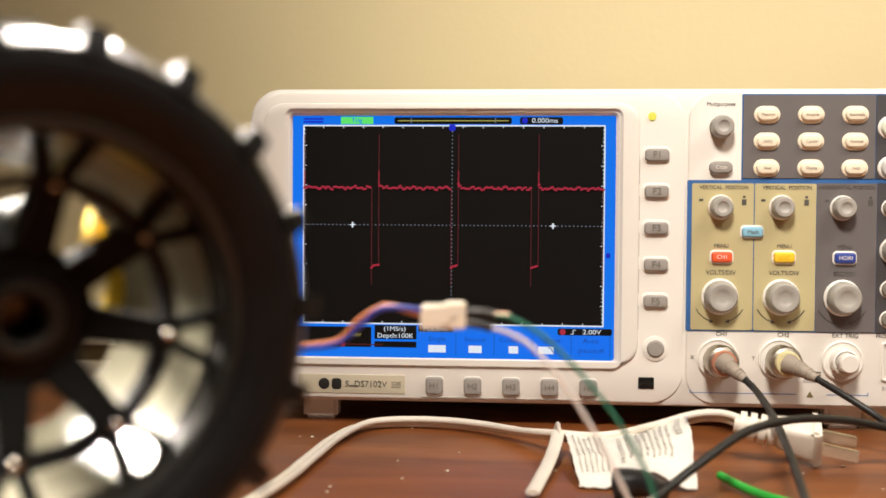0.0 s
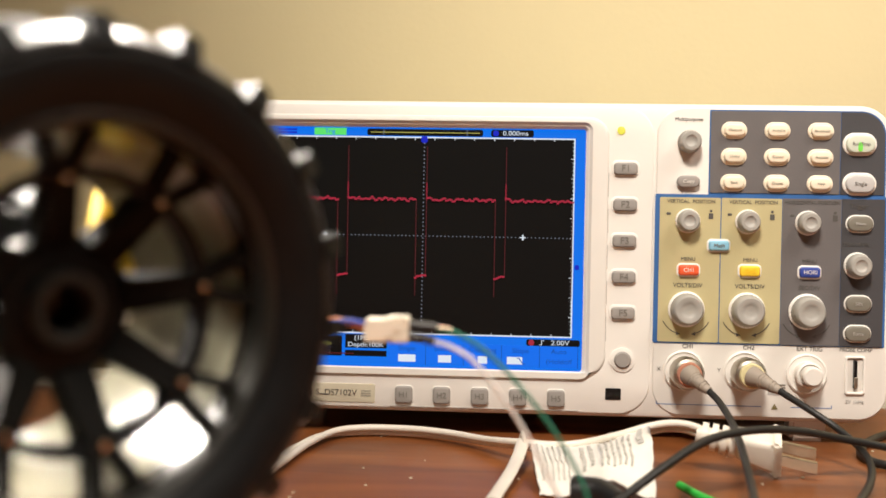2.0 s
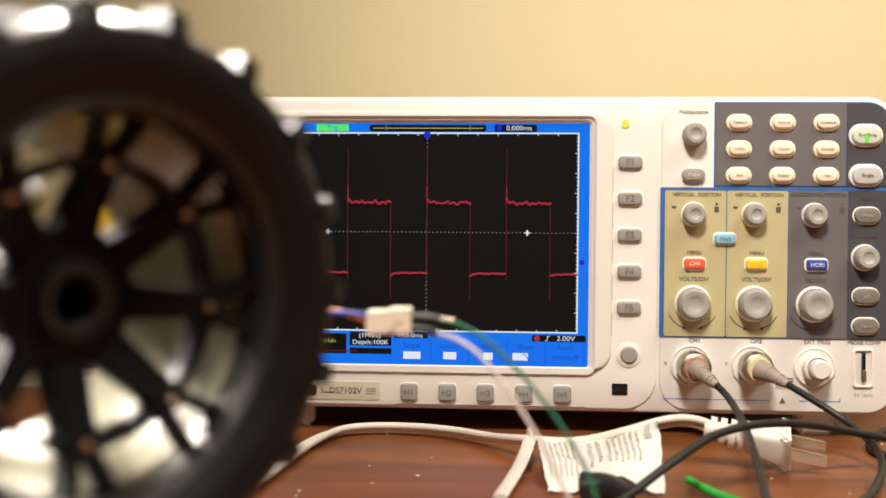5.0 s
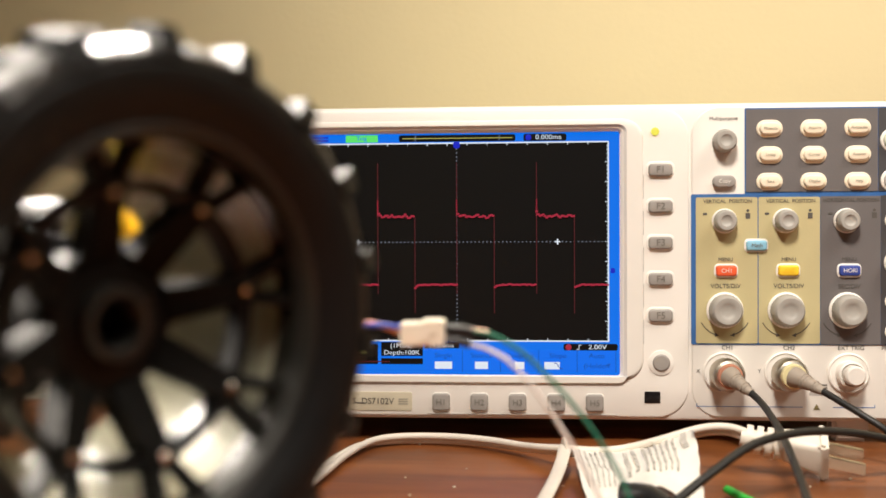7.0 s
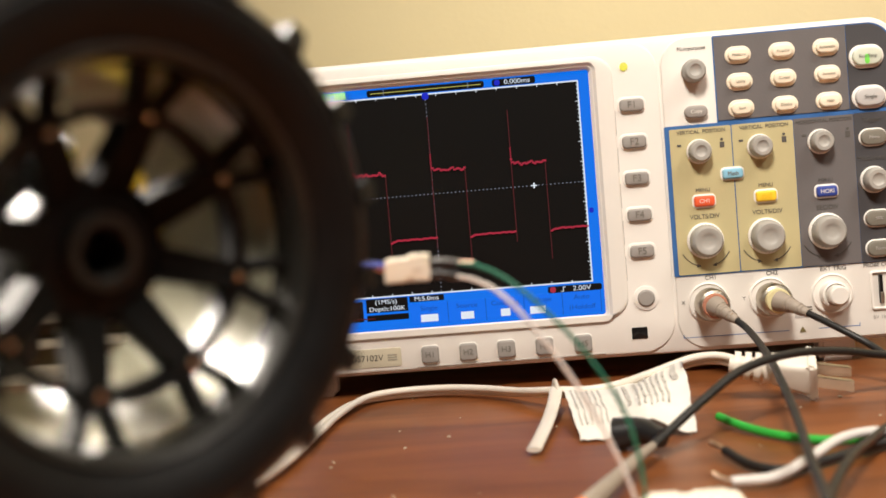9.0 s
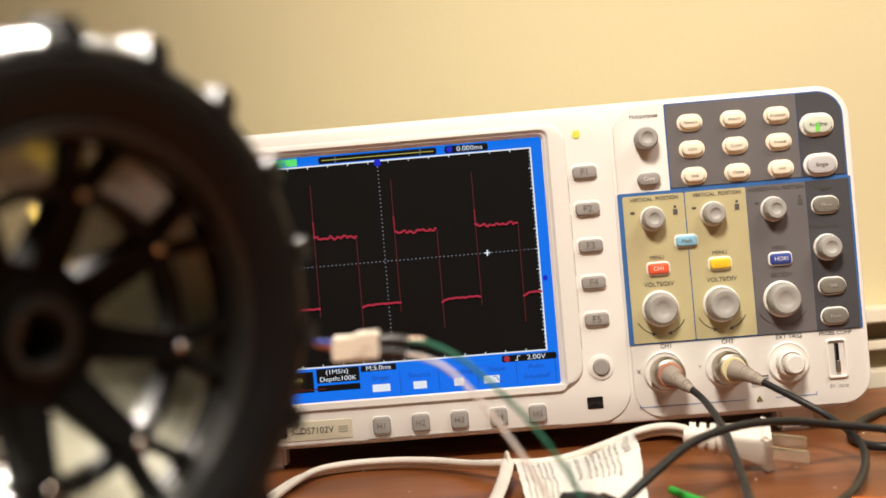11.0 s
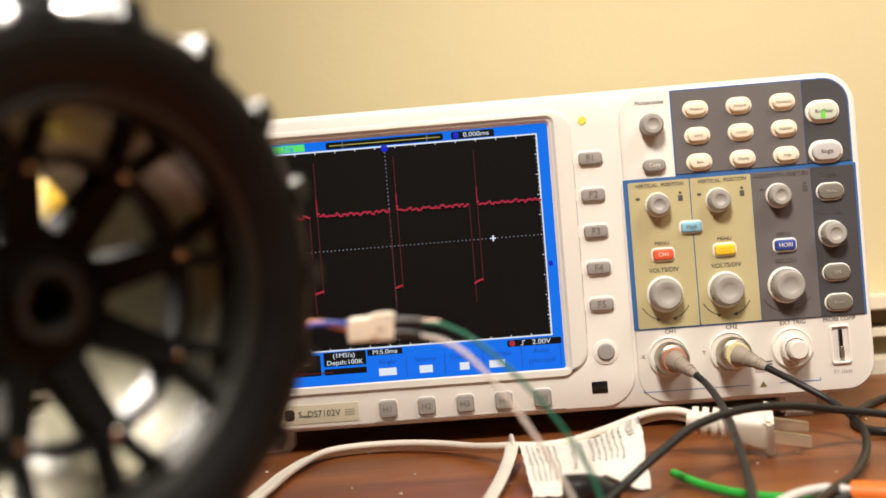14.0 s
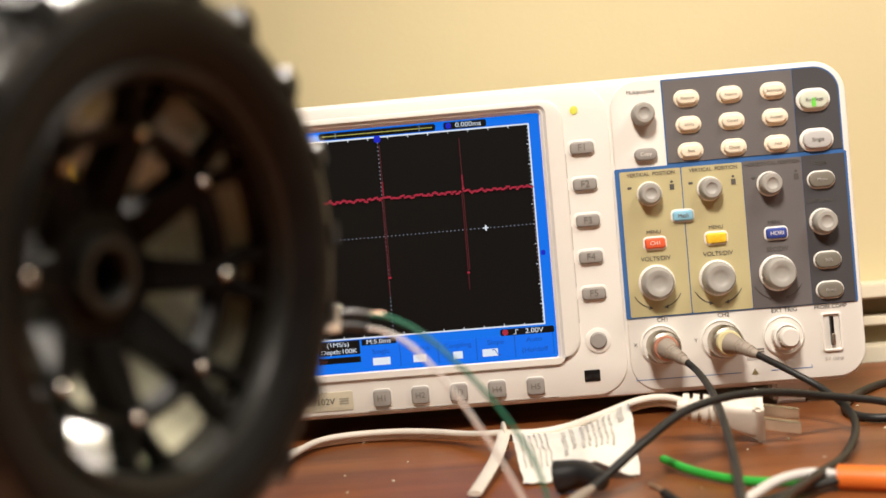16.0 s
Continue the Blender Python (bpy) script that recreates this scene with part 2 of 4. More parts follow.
def smooth_path(pts, per=8):
    pts = [Vector(p) for p in pts]
    ext = [pts[0] * 2 - pts[1], *pts, pts[-1] * 2 - pts[-2]]
    out = []
    for i in range(1, len(ext) - 2):
        p0, p1, p2, p3 = ext[i - 1 : i + 3]
        for k in range(per):
            t = k / per
            out.append(0.5 * (2 * p1 + (p2 - p0) * t + (2 * p0 - 5 * p1 + 4 * p2 - p3) * t * t + (3 * p1 - p0 - 3 * p2 + p3) * t ** 3))
    return out + [pts[-1]]


def tube(pts, r, seg=12, per=8, taper=None, flat=1.0, side=0.0, up=(0, 0, 1), bm=None):
    """A round or flattened cord along a smooth path. side: shifts it sideways."""
    bm = bm or bmesh.new()
    path = smooth_path(pts, per)
    rings = []
    for i, p in enumerate(path):
        d = (path[min(i + 1, len(path) - 1)] - path[max(i - 1, 0)]).normalized()
        a = d.cross(Vector(up))
        a = a.normalized() if a.length > 1e-3 else d.orthogonal().normalized()
        b = a.cross(d)
        rr = r if taper is None else r + (taper - r) * i / (len(path) - 1)
        rings.append([p + a * (side + rr * flat * math.cos(2 * math.pi * k / seg)) + b * rr * math.sin(2 * math.pi * k / seg) for k in range(seg)])
    return loops(bm, rings)


def box(x0, x1, y0, y1, z0, z1, bev=0.0, bm=None):
    bm = bm or bmesh.new()
    made = bmesh.ops.create_cube(bm, size=1.0)["verts"]
    for v in made:
        v.co = Vector(((x0 + x1) / 2 + v.co.x * (x1 - x0), (y0 + y1) / 2 + v.co.y * (y1 - y0), (z0 + z1) / 2 + v.co.z * (z1 - z0)))
    if bev:
        es = list({e for v in made for e in v.link_edges})
        bmesh.ops.bevel(bm, geom=es, offset=bev, segments=2, affect="EDGES")
    return bm


def words(text, x, z, size, y, material, parent, squeeze=1.0, name="lettering", flat=False, align="CENTER"):
    """Printed characters that face the viewer."""
    cu = bpy.data.curves.new(name, "FONT")
    cu.body, cu.size, cu.align_x, cu.align_y, cu.extrude = text, size, align, "CENTER", 0.00008
    tmp = bpy.data.objects.new(name, cu)
    scene.collection.objects.link(tmp)
    me = bpy.data.meshes.new_from_object(tmp.evaluated_get(bpy.context.evaluated_depsgraph_get()))
    bpy.data.objects.remove(tmp)
    bpy.data.curves.remove(cu)
    me.transform(Matrix.Translation((x, y, z)) @ pose(0, 0, 0, 90) @ Matrix.Diagonal((squeeze, 1, 1, 1)))
    me.materials.clear()
    me.materials.append(material)
    ob = new(name, me)
    ob.parent = parent
    return ob


def bars(x, z, w, h, count, y, material, parent, name="printed_bars"):
    """Unreadable print: short plain bars in rows."""
    bm = bmesh.new()
    for k in range(count):
        zz = z + h * ((k + 0.5) / count - 0.5)
        box(x - w / 2, x + w / 2, y, y + 0.0002, zz - 0.3 * h / count, zz + 0.3 * h / count, bm=bm)
    return part(name, bm, material, parent)


# ---- room ----
def setting(name, bm, material, label, category):
    return tagged(part(name, bm, material), label, category, kind="structure")


setting("wall_north", box(-1.6, 1.9, 0.165, 0.265, 0.045, 1.65), M_WALL, "warm beige painted wall behind the bench", "wall")
setting("wall_south", box(-1.6, 1.9, -2.3, -2.2, -0.75, 1.65), M_DIMWALL, "unseen brown wall, kept dark to limit reflections", "wall")
setting("wall_west", box(-1.7, -1.6, -2.3, 0.265, -0.75, 1.65), M_DIMWALL, "unseen brown wall, kept dark to limit reflections", "wall")
setting("wall_east", box(1.9, 2.0, -2.3, 0.265, -0.75, 1.65), M_DIMWALL, "unseen brown wall, kept dark to limit reflections", "wall")
setting("ceiling", box(-1.7, 2.0, -2.3, 0.265, 1.65, 1.7), M_CEIL, "off-white painted ceiling", "ceiling")
setting("floor", box(-1.7, 2.0, -2.3, 0.265, -0.8, -0.75), M_FLOOR, "dark brown floor", "floor")
setting("trim", box(-1.6, 1.9, 0.140, 0.2, 0.0375, 0.047, 0.0012), M_TRIM, "off-white ledge along the wall's foot", "trim")
setting("trim", box(-1.6, 1.9, 0.160, 0.2, 0.026, 0.0375), M_TRACK, "dull brown track under the ledge", "trim")
setting("trim", box(-1.6, 1.9, 0.146, 0.2, 0.020, 0.026, 0.001), M_TRIM, "off-white ledge along the wall's foot", "trim")
setting("trim", box(-1.6, 1.9, 0.158, 0.2, 0.008, 0.020), M_TRACK, "dull brown track under the ledge", "trim")
setting("trim", box(-1.6, 1.9, 0.142, 0.2, -0.03, 0.008, 0.001), M_TRIM, "off-white ledge along the wall's foot", "trim")

table = thing("table", "reddish-brown varnished wooden table top", "table", (0.2, -0.3, -0.75))
part("tabletop", box(-1.2, 1.2, -0.42, 0.43, 0.72, 0.75, 0.003), M_WOOD, table)
for lx in (-1.1, 1.1):
    for ly in (-0.36, 0.36):
        part("leg", box(lx - 0.03, lx + 0.03, ly - 0.03, ly + 0.03, 0.0, 0.72, 0.003), M_WOOD, table)

# ---- oscilloscope ----
scope = thing("oscilloscope", "ivory bench oscilloscope with lit blue screen and many keys", "oscilloscope")
W, B, T = 0.3358, 0.0114, 0.1692
CZ, CH = (B + T) / 2, T - B


def case_body():
    bm = bmesh.new()
    rings = []
    # Unseen back extended past its true depth to darken the gap underneath.
    for y, dw, dh in ((0.122, 0.03, 0.022), (0.115, 0.012, 0.010), (0.09, 0.004, 0.004), (0.010, 0.0015, 0.0015)):
        rings.append([(x, y, z) for x, z in outline(W / 2, CZ, W - dw, CH - dh, 0.016, 8)])
    return loops(bm, rings)


part("case_body", case_body(), M_CASE, scope)
SX0, SX1, SZ0, SZ1 = 0.0218, 0.1846, 0.0336, 0.1558
scx, scz = (SX0 + SX1) / 2, (SZ0 + SZ1) / 2
part("front_bezel", rframe(W / 2, CZ, W, CH, 0.016, scx, scz, SX1 - SX0, SZ1 - SZ0, 0.0015, 0.0, 0.0105, 0.003, 0.0016, n=10), M_CASE, scope)
# raised plate of the left part with a rounded foot, and the surround of the display on it
part("left_panel", rframe(0.1109, CZ, 0.2150, CH - 0.0036, 0.0150, scx, scz, SX1 - SX0 + 0.001, SZ1 - SZ0 + 0.001, 0.002, -0.0009, 0.0008, 0.0011, 0.001, n=10), M_CASE, scope)
part("screen_surround", rframe(0.1018, 0.0968, 0.1885, 0.1300, 0.010, scx, scz, SX1 - SX0 + 0.002, SZ1 - SZ0 + 0.002, 0.002, -0.0024, 0.0004, 0.0016, 0.0022, n=10), M_CASE2, scope)
part("control_panel", rbox(0.2772, CZ, 0.1150, CH - 0.004, 0.014, -0.0008, 0.002, 0.0008, 10), M_CASE2, scope)
for fx in (0.035, 0.30):
    part("foot", box(fx - 0.009, fx + 0.009, 0.010, 0.022, 0.0, B + 0.002, 0.002), M_CASE, scope)
    part("foot", box(fx - 0.009, fx + 0.009, 0.088, 0.102, 0.0, B + 0.004, 0.002), M_CASE, scope)

# display
screen = part("screen", box(SX0 - 0.002, SX1 + 0.002, 0.0022, 0.004, SZ0 - 0.002, SZ1 + 0.002), G_BLUE, scope, "lit blue and black display")
GX0, GX1, GZ0, GZ1 = 0.0276, 0.1790, 0.0508, 0.1508
Y1, Y2, Y3 = 0.0019, 0.0016, 0.0013


def flat(x0, x1, z0, z1, y, material, name="display_field", parent=None):
    return part(name, box(x0, x1, y, y + 0.0002, z0, z1), material, parent or screen)


flat(GX0, GX1, GZ0, GZ1, Y1, G_BLACK)


def graticule():
    bm = bmesh.new()
    y = Y2
    for z in (GZ0, GZ1):
        box(GX0 - 0.0003, GX1 + 0.0003, y, y + 0.0002, z - 0.00035, z + 0.00035, bm=bm)
    for x in (GX0, GX1):
        box(x - 0.00035, x + 0.00035, y, y + 0.0002, GZ0, GZ1, bm=bm)
    for k in range(1, 50):
        z = GZ0 + (GZ1 - GZ0) * k / 50
        ln = 0.0016 if k % 5 == 0 else 0.0009
        for x in (GX0 + ln / 2, GX1 - ln / 2):
            box(x - ln / 2, x + ln / 2, y, y + 0.0002, z - 0.00018, z + 0.00018, bm=bm)
    for k in range(1, 15):
        x = GX0 + (GX1 - GX0) * k / 15
        for z in (GZ0 + 0.0007, GZ1 - 0.0007):
            box(x - 0.0002, x + 0.0002, y, y + 0.0002, z - 0.0006, z + 0.0006, bm=bm)
    return bm


MX, MZ = 0.1030, (GZ0 + GZ1) / 2
part("graticule_border", graticule(), G_WHITE, screen)
bm = bmesh.new()
for k in range(76):
    x = GX0 + (k + 0.5) * (GX1 - GX0) / 76
    box(x - 0.00028, x + 0.00028, Y2, Y2 + 0.0002, MZ - 0.00028, MZ + 0.00028, bm=bm)
part("horizontal_axis", bm, G_DIM, screen)
bm = bmesh.new()
for k in range(50):
    z = GZ0 + (k + 0.5) * (GZ1 - GZ0) / 50
    box(MX - 0.00028, MX + 0.00028, Y2, Y2 + 0.0002, z - 0.00032, z + 0.00032, bm=bm)
part("vertical_axis", bm, G_DIM, screen)
for x in (0.0527, 0.1537):
    bm = box(x - 0.0014, x + 0.0014, Y3, Y3 + 0.0002, MZ - 0.0003, MZ + 0.0003)
    box(x - 0.0004, x + 0.0004, Y3, Y3 + 0.0002, MZ - 0.0014, MZ + 0.0014, bm=bm)
    part("axis_cross", bm, G_WHITE, screen)
part("trigger_mark", rbox(MX, GZ1 - 0.001, 0.0034, 0.0034, 0.0012, Y3, Y3 + 0.0002, 0.00005, 3), G_DEEP, screen)
part("level_mark", rbox(0.1812, 0.0862, 0.0022, 0.0026, 0.0008, Y2, Y2 + 0.0002, 0.00005, 3), G_DEEP, screen)
# top line of the display
bars(0.0325, 0.1534, 0.0102, 0.0030, 2, Y2, G_DEEP, screen, "maker_mark")
flat(0.0465, 0.0630, 0.1516, 0.1552, Y2, G_GREENL, "status_field")
words("Trig", 0.0547, 0.1534, 0.0032, Y3, G_MENU, screen)
part("timeline_field", rbox(0.1032, 0.1533, 0.0590, 0.0034, 0.001, Y2, Y2 + 0.0002, 0.00005, 3), G_BLACK, screen)
flat(0.0755, 0.1312, 0.15305, 0.15345, Y3, G_YELLOW, "timeline")
for x in (0.0822, 0.1246):
    flat(x - 0.0002, x + 0.0002, 0.1519, 0.1547, Y3, G_DIM, "timeline_tick")
part("offset_field", rbox(0.1475, 0.1533, 0.0215, 0.0036, 0.001, Y2, Y2 + 0.0002, 0.00005, 3), G_BLACK, screen)
part("offset_mark", rbox(0.1392, 0.1533, 0.0028, 0.0028, 0.001, Y3, Y3 + 0.0002, 0.00005, 3), G_DEEP, screen)
words("0.000ms", 0.1492, 0.1533, 0.0033, Y3, G_WHITE, screen, 1.17)
# bottom lines of the display
flat(0.0225, 0.0625, 0.0388, 0.0490, Y2, G_BLACK, "channel_field")
flat(0.0642, 0.0855, 0.0430, 0.0500, Y2, G_BLACK, "sampling_field")
words("(1MS/s)", 0.0745, 0.0482, 0.0032, Y3, G_WHITE, screen, 1.17)
words("Depth:100K", 0.0748, 0.0447, 0.0032, Y3, G_WHITE, screen, 1.17)
words("2.64div", 0.0530, 0.0452, 0.0030, Y3, G_YELLOW, screen)
flat(0.0642, 0.0855, 0.0388, 0.0418, Y2, G_BLACK, "reading_field")
bars(0.0560, 0.0401, 0.0250, 0.0010, 1, Y3, G_DIMRED, screen)
part("channel_dot", rbox(0.0480, 0.0402, 0.0026, 0.0026, 0.0012, Y3 - 0.0002, Y3, 0.00005, 3), G_RED, screen)
flat(0.0865, 0.1040, 0.0470, 0.0500, Y2, G_BLACK, "timebase_field")
words("M:5.0ms", 0.0952, 0.0485, 0.0032, Y3, G_WHITE, screen, 1.17)
part("trigger_field", rbox(0.1700, 0.0478, 0.0270, 0.0034, 0.001, Y2, Y2 + 0.0002, 0.00005, 3), G_BLACK, screen)
part("trigger_dot", rbox(0.1590, 0.0478, 0.0030, 0.0030, 0.0014, Y3, Y3 + 0.0002, 0.00005, 3), G_RED, screen)
words("2.00V", 0.1735, 0.0478, 0.0034, Y3, G_WHITE, screen, 1.17)
bm = box(0.1630, 0.1642, Y3, Y3 + 0.0002, 0.0466, 0.0469)
box(0.1641, 0.1644, Y3, Y3 + 0.0002, 0.0466, 0.0490, bm=bm)
box(0.1643, 0.1656, Y3, Y3 + 0.0002, 0.0487, 0.0490, bm=bm)
part("slope_mark", bm, G_WHITE, screen)
for k, (word, w) in enumerate((("Single", 0.0088), ("Source", 0.0066), ("Coupling", 0.0048), ("Slope", 0.0078), ("Auto", 0.0))):
    x0 = 0.0866 + k * 0.01925
    flat(x0, x0 + 0.0188, 0.0352, 0.0462, Y2, G_MENU, "menu_field")
    flat(x0 + 0.0188, x0 + 0.0191, 0.0352, 0.0462, Y3, G_LINE, "menu_divider")
    words(word, x0 + 0.0094, 0.0434, 0.0033, Y3, G_LINE, screen, 1.17)
    if w:
        xc = x0 + 0.0094 - (0.003 if k == 3 else 0)
        flat(xc - w / 2, xc + w / 2, 0.0366, 0.0403, Y3, G_WHITE, "menu_value")
    else:
        words("(Holdoff", x0 + 0.0094, 0.0383, 0.0033, Y3, G_LINE, screen, 1.17)
part("slope_curve", tube([(0.1518, Y3, 0.0397), (0.1530, Y3, 0.0396), (0.1546, Y3, 0.0374), (0.1562, Y3, 0.0368)], 0.00025, 6), G_LINE, screen)

# trace: short lit dashes and edge lines, moved in motions()
PERIOD = 0.0402
COLS = 180
DASH = (GX1 - GX0) / COLS
HIGH_Z, LOW_Z = 0.1200, 0.0808
dash_me = part("trace_dash", box(-DASH * 0.75, DASH * 0.75, 0, 0.0002, -0.00046, 0.00046), G_RED, screen)
dashes = []
for k in range(COLS):
    ob = dash_me if k == 0 else new("trace_dash", dash_me.data)
    ob.parent = screen
    ob.location = (GX0 + (k + 0.5) * DASH, Y3 - 0.0001, HIGH_Z)
    dashes.append(ob)
rise_me = part("rising_edge", box(-0.00022, 0.00022, 0, 0.0002, -0.0392, 0.0270), G_DIMRED, screen)
fall_me = part("falling_edge", box(-0.00022, 0.00022, 0, 0.0002, -0.0490, 0.0), G_DIMRED, screen)
spike_me = part("edge_spike", box(-0.0003, 0.0003, 0, 0.0002, 0.0, 0.0085), G_RED, screen)
rises, falls, spikes = [], [], []
for k in range(4):
    for first, pool in ((rise_me, rises), (fall_me, falls), (spike_me, spikes)):
        ob = first if k == 0 else new(first.name.split(".")[0], first.data)
        ob.parent = screen
        ob.location = (MX + (k - 2) * PERIOD, Y3, HIGH_Z)
        pool.append(ob)


# keys and knobs of the front
def key(x, z, w, h, r, material, name="key", deep=0.003, text="", ink=None, size=0.0036, rim=None, rimw=0.0012, base=0.0, squeeze=1.0, label=""):
    k = part(name, rbox(x, z, w, h, r, base - deep, base + 0.001, 0.0009), material, scope, label)
    if rim:
        part("key_surround", rbox(x, z, w + 2 * rimw, h + 2 * rimw, r + rimw, base - deep * 0.4, base + 0.001, 0.0006), rim, k)
    if text:
        words(text, x, z, size, base - deep - 0.0002, ink or (M_CREAMINK if material == M_BTN_CREAM else M_KEYINK), k, squeeze)
    return k


def knob(x, z, d, deep, base=-0.0008, collar=True):
    r = d / 2
    k = part("knob", lathe([(r, base + 0.001), (r * 0.99, base - deep * 0.45), (r * 0.95, base - deep * 0.75), (r * 0.89, base - deep * 0.92), (r * 0.80, base - deep), (r * 0.52, base - deep),
                            (r * 0.44, base - deep + 0.0004), (r * 0.25, base - deep + 0.0008), (0.0002, base - deep + 0.0009)], x, z, 40), M_KNOB, scope)
    if collar:
        part("knob_collar", lathe([(r * 1.12, base + 0.001), (r * 1.12, base - 0.0018), (r * 1.02, base - 0.0024)], x, z, 36), M_CASE, k, "pale ring round the knob")
    bm = bmesh.new()
    for q in range(28):
        a = 2 * math.pi * q / 28
        lathe([(0.00014, base + 0.0005), (0.00012, base - deep * 0.6)], x + r * math.cos(a), z + r * math.sin(a), 6, bm=bm)
    part("knob_grip", bm, M_KNOB, k)
    return k


part("power_led", lathe([(0.0020, 0.001), (0.0020, -0.0014), (0.0014, -0.0018), (0.0003, -0.0020)], 0.2018, 0.1553, 20), G_LED, scope, "glowing yellow-green pilot light")
for k in range(5):
    key(0.2043, 0.1362 - 0.01806 * k, 0.0118, 0.0062, 0.002, M_BTN_GREY, text="F%d" % (k + 1), rim=M_CASE, size=0.0048)
    part("engraved_line", box(0.1958, 0.1962, -0.0011, 0.0002, 0.1340 - 0.01806 * k - 0.012, 0.1340 - 0.01806 * k), M_PALEINK, scope)
    key(0.0950 + 0.0192 * k, 0.0203, 0.0088, 0.0086, 0.0018, M_BTN_GREY, text="H%d" % (k + 1), size=0.0042, rim=M_CASE2, rimw=0.0005)
part("engraved_line", box(0.0880, 0.1830, -0.0011, 0.0002, 0.0141, 0.0144), M_PALEINK, scope)
part("round_key", lathe([(0.0043, 0.001), (0.0043, -0.0022), (0.0035, -0.003), (0.0003, -0.0031)], 0.2046, 0.0405, 28), M_BTN_GREY, scope)
part("round_key_ring", lathe([(0.0062, 0.001), (0.0062, -0.0014), (0.0044, -0.0019)], 0.2046, 0.0405, 28), M_CASE, scope)
part("sensor_window", rbox(0.2003, 0.0232, 0.0078, 0.0058, 0.0005, -0.0013, 0.001, 0.0002), M_BLACKGLASS, scope, "small black window")
plate = part("name_plate", rbox(0.0530, 0.0203, 0.0545, 0.0096, 0.001, -0.0013, 0.001, 0.0003), mat("name_plate_tint", (0.55, 0.50, 0.38), 0.4, vary=0.05), scope, "pale khaki name plate")
M_MARK = mat("black_mark_print", (0.012, 0.011, 0.011), 0.5, vary=0.05)
part("maker_mark", rbox(0.0390, 0.0203, 0.0056, 0.0056, 0.0027, -0.0015, -0.0011, 0.0001), M_MARK, plate)
part("maker_mark", rbox(0.0454, 0.0203, 0.0050, 0.0056, 0.0016, -0.0015, -0.0011, 0.0001), M_MARK, plate)
words("S", 0.0508, 0.0203, 0.0042, -0.0015, M_INK, plate)
bars(0.0540, 0.0194, 0.0042, 0.0010, 1, -0.0015, M_INK, plate)
words("DS7102V", 0.0627, 0.0203, 0.0044, -0.0015, M_INK, plate)
bars(0.0757, 0.0203, 0.0048, 0.0036, 3, -0.0015, M_CREAMINK, plate)

# printed fields of the control panel
PY = -0.0008


def print_field(name, x0, x1, z0, z1, r, lift, material, label="", top_right=0.0):
    """A flat printed field; its top right corner may follow the case's round corner."""
    pts = outline((x0 + x1) / 2, (z0 + z1) / 2, x1 - x0, z1 - z0, r, 6)
    if top_right:
        turn = [radians(90 * k / 10) for k in range(11)]
        pts = [(x1 - top_right * (1 - math.cos(q)), z1 - top_right * (1 - math.sin(q))) for q in turn] + pts[7:]
    return part(name, loops(bmesh.new(), [[(x, PY + 0.0006, z) for x, z in pts], [(x, PY - lift, z) for x, z in pts]]), material, scope, label)


print_field("blue_border", 0.2454, 0.3316, 0.1236, 0.1662, 0.0006, 0.0002, M_BLUE, top_right=0.0125)
print_field("grey_field", 0.2460, 0.3092, 0.1250, 0.1656, 0.0004, 0.0006, M_GREY, "dark grey printed field")
print_field("slate_field", 0.3095, 0.3308, 0.1250, 0.1656, 0.0004, 0.0006, M_NAVY, "slate printed field", top_right=0.0120)
print_field("blue_border", 0.2194, 0.3326, 0.0496, 0.1240, 0.0008, 0.0004, M_BLUE)
print_field("khaki_field", 0.2216, 0.2515, 0.0503, 0.1224, 0.0008, 0.0008, M_BEIGE, "khaki printed field")
print_field("khaki_field", 0.2520, 0.2815, 0.0503, 0.1224, 0.0008, 0.0008, M_BEIGE, "khaki printed field")
print_field("grey_field", 0.2818, 0.3104, 0.0500, 0.1226, 0.0004, 0.0008, M_GREY, "dark grey printed field")
print_field("slate_field", 0.3106, 0.3314, 0.0500, 0.1228, 0.0004, 0.0008, M_NAVY, "slate printed field")
F = PY - 0.00098
for row in range(3):
    for col in range(3):
        key(0.2573 + 0.0211 * col, 0.1560 - 0.0130 * row, 0.0102, 0.0060, 0.003, M_BTN_CREAM, rim=M_BTN_CREAM, rimw=0.0013, base=PY, deep=0.0032,
            text=(("Measure", "Acquire", "Autoscale"), ("Utility", "Cursor", "Autoset"), ("Save", "Display", "Help"))[row][col], size=0.0019)
run = key(0.3184, 0.1498, 0.0140, 0.0088, 0.0044, mat("translucent_key", (0.62, 0.66, 0.55), 0.35, vary=0.04), rim=M_CASE, rimw=0.0013, base=PY, deep=0.0034, text="Run/Stop", size=0.0023, label="lit pale run key")
part("key_light", rbox(0.3180, 0.1484, 0.0022, 0.0045, 0.001, PY - 0.0036, PY - 0.0034, 0.0001, 4), G_RUN, run, "green light in the key")
key(0.3186, 0.1302, 0.0140, 0.0088, 0.0044, mat("milky_key", (0.52, 0.51, 0.50), 0.4, vary=0.04), rim=M_CASE, rimw=0.0013, base=PY, deep=0.0034, text="Single", size=0.0025)
knob(0.2353, 0.1500, 0.0112, 0.0080, collar=False)
key(0.2352, 0.1302, 0.0112, 0.0060, 0.003, M_BTN_GREY, base=PY, text="Copy", size=0.0026, ink=M_CASE)
words("Multipurpose", 0.2352, 0.1613, 0.0026, PY - 0.00018, M_INK, scope)
for x, z in ((0.2354, 0.1107), (0.2648, 0.1107), (0.2940, 0.1106)):
    knob(x, z, 0.0110, 0.0080, PY)
key(0.2508, 0.0986, 0.0100, 0.0050, 0.0014, M_LTBLUE, base=PY, rim=M_CASE, rimw=0.0009, text="Math", size=0.0027)
